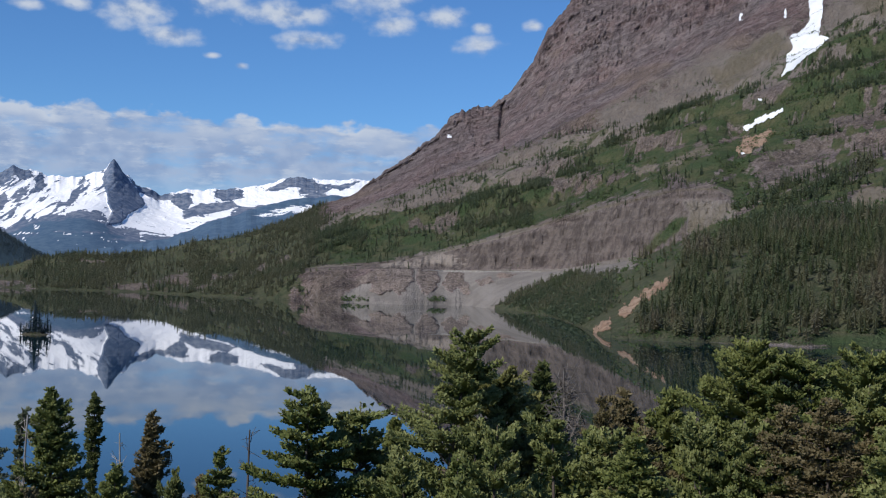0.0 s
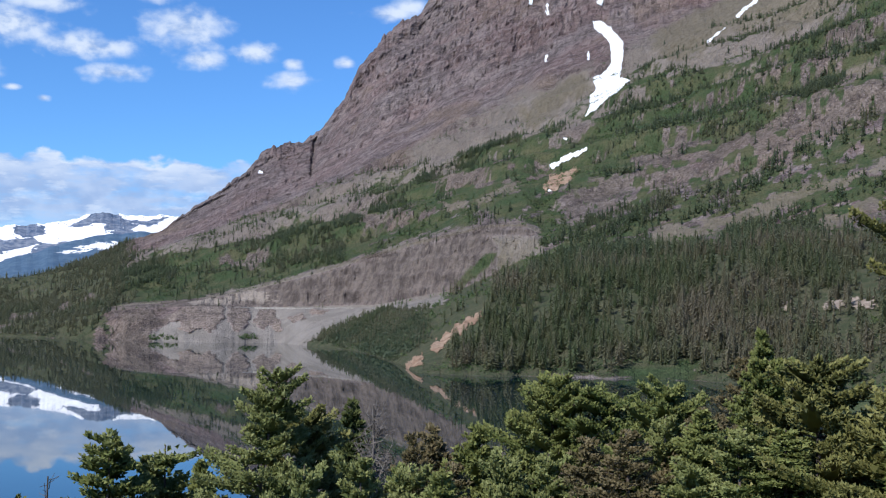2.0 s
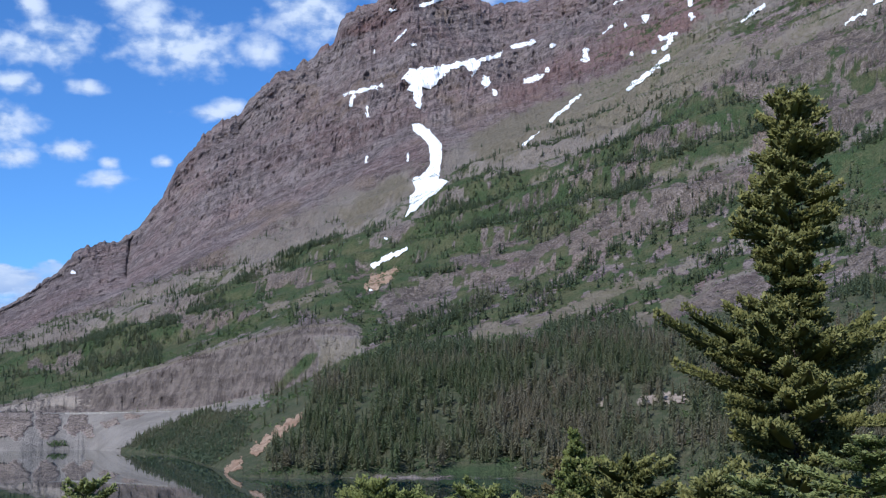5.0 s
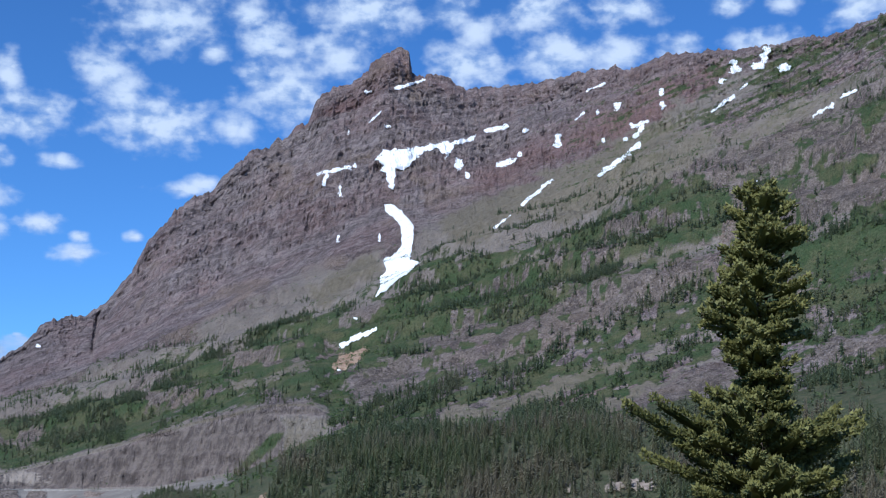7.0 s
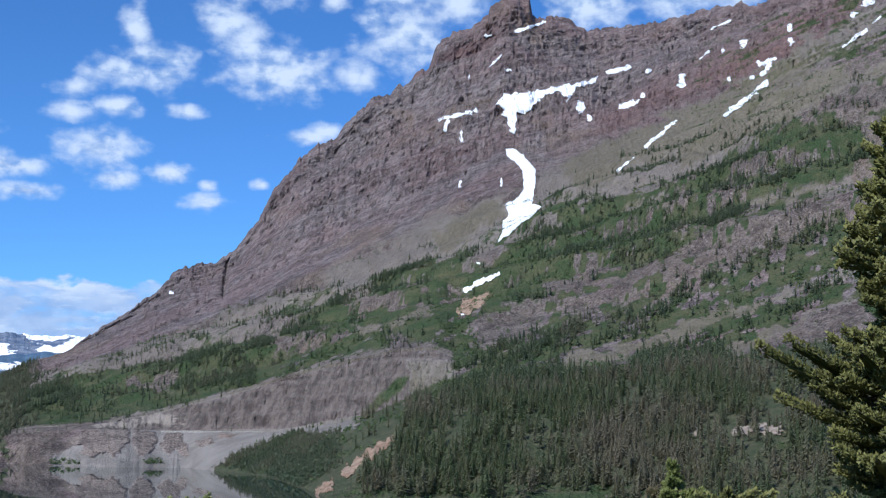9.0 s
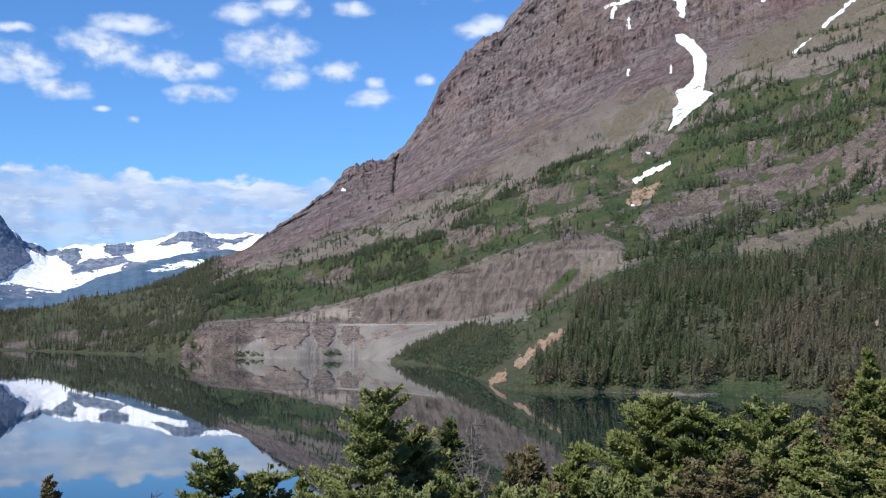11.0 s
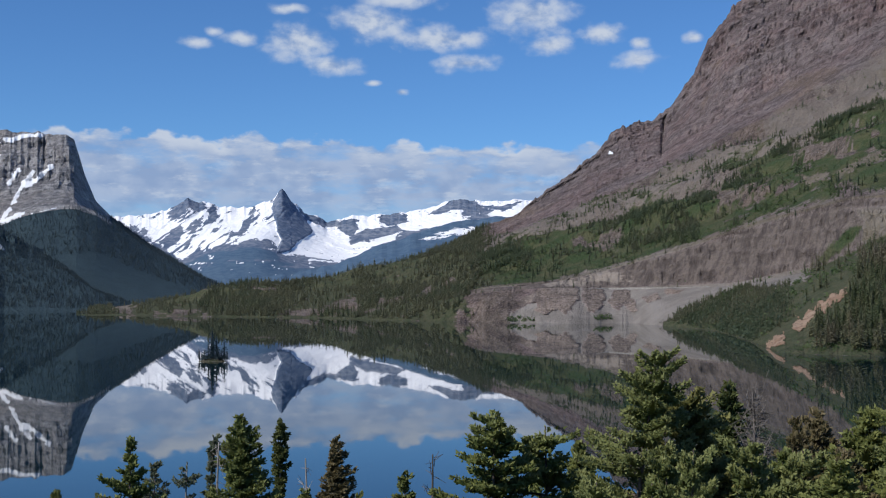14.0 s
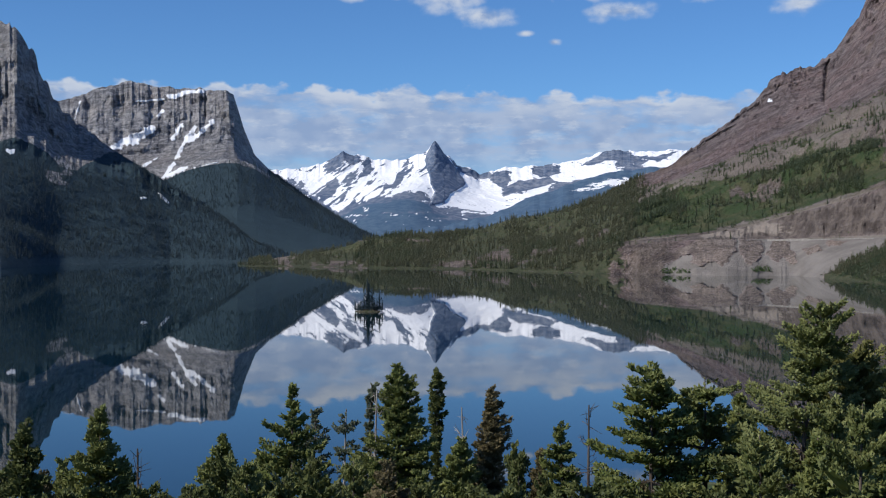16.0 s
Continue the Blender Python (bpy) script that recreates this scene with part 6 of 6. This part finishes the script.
# the trees that stand out singly: name, label, azimuth, distance, height of the tip, profile, and what sets them apart
SINGLE = [
    ("spruce", "dense dark spruce with a pointed top on the bank", -33.66, 17, 23.79, [(0, .03), (.1, .08), (.35, .2), (.7, .33), (1.1, .46), (2.5, .8), (4, 1.0)], dict(mat=dusky, droop=0.25, whorl=0.16)),
    ("spruce", "lumpy dark spruce narrowing to a slim top", -30.82, 18, 23.81, [(0, .03), (.1, .08), (.3, .17), (.5, .22), (.65, .15), (.8, .42), (1.1, .64), (2.5, .9)], dict(lumpy=0.4)),
    ("spruce", "small conical green spruce on the lake bank", -25.41, 20, 23.04, [(0, .03), (.1, .08), (.45, .27), (.8, .5), (1.2, .68), (3, 1)], dict()),
    ("spruce", "tall airy conical spruce standing on the lake bank", -22.31, 19, 23.87, [(0, .03), (.15, .09), (.35, .17), (.5, .24), (.75, .4), (1.1, .54), (1.7, .84), (3, 1.15)], dict(whorl=0.24, lumpy=0.35)),
    ("spruce", "thin grey-green tree with a pale trunk", -20.9, 24, 22.86, [(0, .04), (.2, .2), (.5, .3), (1, .38), (2.5, .5)], dict(mat=greyed, sparse=0.7, bare=0.2, whorl=0.26)),
    ("spruce", "thin grey-green tree with a bare pale trunk", -19.7, 25, 22.75, [(0, .04), (.15, .2), (.5, .35), (.8, .3), (1.6, .3), (2.4, .35)], dict(mat=greyed, sparse=0.55, bare=0.35, whorl=0.28, bark="pale")),
    ("spruce", "flat-topped thin tree on a bare leaning trunk", -18.75, 23.5, 23.42, [(0, .1), (.06, .32), (.2, .3), (.35, .1), (.9, .08), (1.2, .3), (1.3, .1), (3, .1)], dict(mat=greyed, sparse=0.8, whorl=0.2, lift=0.3, bare=0.2)),
    ("spruce", "tall bushy dark spruce with a blunt lumpy top", -17.33, 22.7, 23.84, [(0, .05), (.1, .12), (.26, .24), (.6, .42), (.8, .33), (1, .5), (1.5, .68), (2.2, .95), (4, 1.25)], dict(lumpy=0.38, shown=3.0)),
    ("spruce", "slim dark spruce with a bare lower trunk", -15.46, 25, 23.5, [(0, .04), (.1, .1), (.25, .19), (.55, .28), (.9, .25), (1.1, .12), (1.6, .1), (3, .12)], dict(mat=dusky, bare=0.1)),
    ("spruce", "bushy young green spruce between taller ones", -14.45, 21, 22.75, [(0, .04), (.1, .14), (.4, .3), (.9, .52), (1.6, .75), (3, 1)], dict()),
    ("spruce", "thinning olive-brown spruce with bare twigs", -13.11, 24, 23.27, [(0, .04), (.1, .12), (.25, .19), (.65, .3), (1.1, .4), (1.75, .52), (2.2, .58), (4, .8)], dict(mat=olive, sparse=0.8, lumpy=0.4)),
    ("spruce", "slim green spruce standing apart on the bank", -9.79, 22, 22.86, [(0, .04), (.1, .1), (.4, .26), (.9, .4), (1.6, .5), (3, .6)], dict(whorl=0.24)),
    ("spruce", "small brownish pointed spruce on the bank", -10.9, 24, 22.1, [(0, .03), (.2, .1), (.6, .22), (1.2, .36), (2.5, .5)], dict(mat=olive, droop=0.2)),
    ("fir", "broad layered fir with spreading flat boughs on the bank", -6.06, 16, 24.42, [(0, .05), (.08, .12), (.15, .24), (.28, .5), (.42, .28), (.6, .55), (.75, .4), (1, .72), (1.2, .6), (2.5, 1.0)], dict(whorl=0.26, per_whorl=8, lift=0.45, lumpy=0.4, shown=2.0)),
    ("fir", "layered fir with a broken flat second top", -3.7, 16.8, 24.26, [(0, .1), (.1, .3), (.25, .48), (.42, .5), (.6, .28), (.9, .6), (2.5, .9)], dict(whorl=0.24, lift=0.4, lumpy=0.4, shown=1.8)),
    ("spruce", "tall bushy spruce with a blunt lumpy top", 0.2, 15, 25.31, [(0, .06), (.05, .1), (.1, .18), (.4, .33), (.7, .43), (1, .55), (1.4, .74), (2, 1.0), (4, 1.35)], dict(lumpy=0.36, whorl=0.18, shown=2.6, mat=lively, lean=0.5)),
    ("fir", "light green bushy fir with fresh tips", 3.0, 16, 24.68, [(0, .06), (.07, .15), (.15, .27), (.6, .52), (1.2, .78), (3, 1.05)], dict(mat=fresh, whorl=0.18, lumpy=0.4)),
    ("spruce", "slim dark spruce behind bushier ones", 4.8, 19, 24.64, [(0, .03), (.1, .08), (.3, .16), (.8, .28), (1.5, .42), (3, .7)], dict(mat=dusky)),
    ("spruce", "thinning olive-brown spruce with bare twigs", 8.53, 17, 24.45, [(0, .04), (.1, .1), (.4, .26), (.9, .5), (1.6, .75), (3, 1)], dict(mat=olive, sparse=0.7, lumpy=0.4)),
    ("spruce", "green conical spruce standing on the lake bank", 10.43, 16, 24.59, [(0, .04), (.1, .12), (.3, .24), (.6, .4), (1.1, .65), (2, .95), (3, 1.1)], dict()),
    ("spruce", "broad dark green spruce with several tops", 13.74, 15, 25.26, [(0, .05), (.1, .14), (.3, .32), (.6, .52), (1, .78), (1.6, 1.0), (3, 1.3)], dict(lumpy=0.42, shown=2.6)),
    ("fir", "broad layered fir with spreading boughs on the bank", 16.2, 15, 25.12, [(0, .05), (.1, .2), (.3, .45), (.6, .62), (1, .85), (2.5, 1.15)], dict(lift=0.6, lumpy=0.42, shown=2.4)),
    ("spruce", "tall dark green spruce with a ragged outline", 18.78, 14, 25.3, [(0, .05), (.1, .14), (.35, .34), (.8, .58), (1.4, .85), (3, 1.2)], dict(lumpy=0.4)),
    ("spruce", "narrow green spruce standing beside brighter firs", 23.0, 15, 25.82, [(0, .03), (.1, .09), (.35, .22), (.8, .4), (1.4, .6), (2.5, .9), (3.5, 1)], dict(lumpy=0.35)),
    ("fir", "light green bushy fir with fresh tips", 25.6, 12, 25.62, [(0, .06), (.1, .2), (.3, .42), (.7, .68), (1.3, .9), (3, 1.1)], dict(mat=fresh, lumpy=0.4)),
    ("fir", "light green bushy fir with fresh upright tips", 29.0, 11.5, 25.5, [(0, .06), (.1, .2), (.3, .42), (.7, .7), (1.3, .95), (3, 1.2)], dict(mat=fresh, lumpy=0.45)),
]
for k, (name, label, a_, d_, top, prof, more) in enumerate(SINGLE):
    foot, tall_h = rooted(a_, d_, top)
    more = dict(more)
    if more.get("bark") == "pale":
        more["bark"] = DEADWOOD
    if a_ < -8:
        prof = [(q, r * 0.8 * min(1.0, 0.55 + 0.7 * q)) for q, r in prof]
    ob = spruce(name, label, 40 + k, tall_h, prof, fine=1.9 if d_ < 15.5 else 1.0, **more)
    ob.matrix_basis = Matrix.Translation(foot) @ pose(0, 0, 0, 0, 0, 0 if more.get("lean") else (k * 137) % 360)

# the undergrowth of young trees between and below them
YOUNG = [(0, .03), (.1, .1), (.4, .28), (.9, .52), (1.5, .76), (2.6, 1.0)]
SLIM = [(0, .03), (.1, .09), (.4, .24), (.9, .42), (1.8, .65), (3.2, .85)]
kinds = {
    "young": (spruce("young_fir", "low bushy young fir among the bank's undergrowth", 7, 2.8, YOUNG, shown=0.35, whorl=0.26, lumpy=0.45, fine=1.6, mat=dusky, group="young firs on the near bank"), 2.8),
    "green": (spruce("young_fir", "bushy young green fir on the bank", 8, 3.0, YOUNG, shown=0.7, whorl=0.22, lumpy=0.45, fine=2.0, mat=lively, group="young firs on the near bank"), 3.0),
    "slim": (spruce("spruce", "slim dark spruce with a pointed top on the bank", 2, 4.0, SLIM, shown=1.2, droop=0.2, fine=1.3), 4.0),
    "olive": (spruce("spruce", "thinning olive-brown spruce with bare twigs", 5, 3.6, SLIM, sparse=0.65, bare=0.2, shown=1.2, fine=1.8, mat=olive), 3.6),
}
stand = [("green", 31.8, 11, 25.55, 1.0), ("green", 35.5, 11.5, 25.9, 1.1), ("olive", 20.8, 13, 25.1, 1.0), ("slim", 6.9, 15, 24.2, 0.9), ("olive", 7.4, 16, 24.5, 0.9), ("olive", 9.6, 14.5, 24.3, 1.0), ("slim", -28.9, 21, 21.9, 0.8), ("slim", -8.0, 20, 22.4, 0.9),
         ("slim", -11.9, 26, 21.9, 0.7), ("slim", -18.4, 20, 22.6, 0.9), ("green", 12.0, 13, 24.6, 1.0), ("slim", -23.6, 21, 22.5, 0.9), ("slim", -32.2, 21, 22.6, 0.9), ("slim", 39.5, 13, 26.6, 1.0), ("slim", -36.5, 18, 23.6, 1.0),
         ("slim", -2.0, 18, 23.9, 1.0), ("green", 1.9, 14, 24.3, 0.9), ("green", 22.0, 12, 25.0, 1.0), ("olive", 17.6, 12.5, 24.9, 1.0), ("green", 20.0, 11.5, 24.7, 1.0), ("green", 14.9, 12.5, 24.4, 1.0), ("slim", 24.2, 17, 25.5, 0.9), ("olive", 22.2, 17, 25.5, 1.0)]
low = np.random.default_rng(77)
for a_ in np.arange(-37, -3, 1.9):
    d_ = low.uniform(15, 22)
    if not -28.6 < a_ < -26.4:
        stand.append((("young", "slim", "young", "olive", "green")[int(low.integers(0, 5))], float(a_ + low.uniform(-0.5, 0.5)), float(d_), float(26 - d_ * math.tan(radians(low.uniform(9.4, 11.0)))), float(low.uniform(0.7, 1.0))))
for a_ in np.arange(-36.5, 5, 1.5):
    d_ = low.uniform(13, 15.5)
    stand.append(("young", float(a_ + low.uniform(-0.5, 0.5)), float(d_), float(26 - d_ * math.tan(radians(low.uniform(10.4, 11.6)))), float(low.uniform(0.9, 1.3))))
for a_ in np.arange(-1.5, 37, 2.2):
    d_ = low.uniform(10.5, 13)
    stand.append((("slim", "green", "olive", "green")[int(low.integers(0, 4))], float(a_ + low.uniform(-0.6, 0.6)), float(d_), float(26 - d_ * math.tan(radians(low.uniform(6.0, 9.0) - 0.11 * max(a_, 0)))), float(low.uniform(0.75, 1.0))))
first = {}
for k, (kind, a_, d_, top, wide) in enumerate(stand):
    ob, hh = kinds[kind]
    m = plant(ob, a_, d_, top, hh, (k * 137) % 360, wide)
    if kind in first:
        copy_thing(ob, m)
    else:
        first[kind] = m
for kind, m in first.items():
    kinds[kind][0].matrix_basis = m

# the tall fir close by, with long low boughs
foot, hc = rooted(33.1, 15.9, 30.0)
tall = spruce("fir", "tall light green fir with long low boughs close by", 9, hc, [(0, .05), (.06, .15), (.2, .27), (.5, .36), (1.0, .45), (1.5, .53), (1.95, .54), (2.3, .42), (2.6, .34), (2.85, .55), (3.1, .68), (3.6, .78), (4.6, .95), (6.5, 1.2)],
              whorl=0.14, per_whorl=8, shown=4.8, lumpy=0.42, shoot=0.056, fine=1.35, mat=fresh,
              arms=((176, 3.45, 1.85, 0.2), (172, 3.75, 1.5, 0.1), (352, 3.4, 1.35, 0.18), (5, 3.7, 1.5, 0.1), (215, 3.3, 1.2, 0.2), (320, 3.3, 1.2, 0.2), (150, 3.0, 0.85, 0.3)))
tall.location = foot
for a_, d_, top, limbs, mat, sd in ((-29.0, 19, 23.03, 30, BARK, 31), (-18.76, 22.5, 23.41, 26, DEADWOOD, 32), (-8.76, 21, 23.35, 34, BARK, 33), (-11.79, 30, 21.21, 12, DEADWOOD, 34), (6.22, 17, 24.76, 170, GREYWOOD, 35), (5.1, 16.5, 24.2, 120, GREYWOOD, 38), (-13.9, 24, 22.9, 14, DEADWOOD, 36), (16.6, 11, 23.9, 10, DEADWOOD, 37)):
    z = ground_at(a_, d_) - 0.1
    s_ = snag("dead_tree", "bare grey dead conifer with broken twigs" if mat is not BARK else "bare dark dead conifer among the living ones", sd, top - z, limbs, mat)
    s_.location = (*[float(q) for q in bearing_points(np.array(a_), np.array(d_), np.array(0.0))[:2]], z)
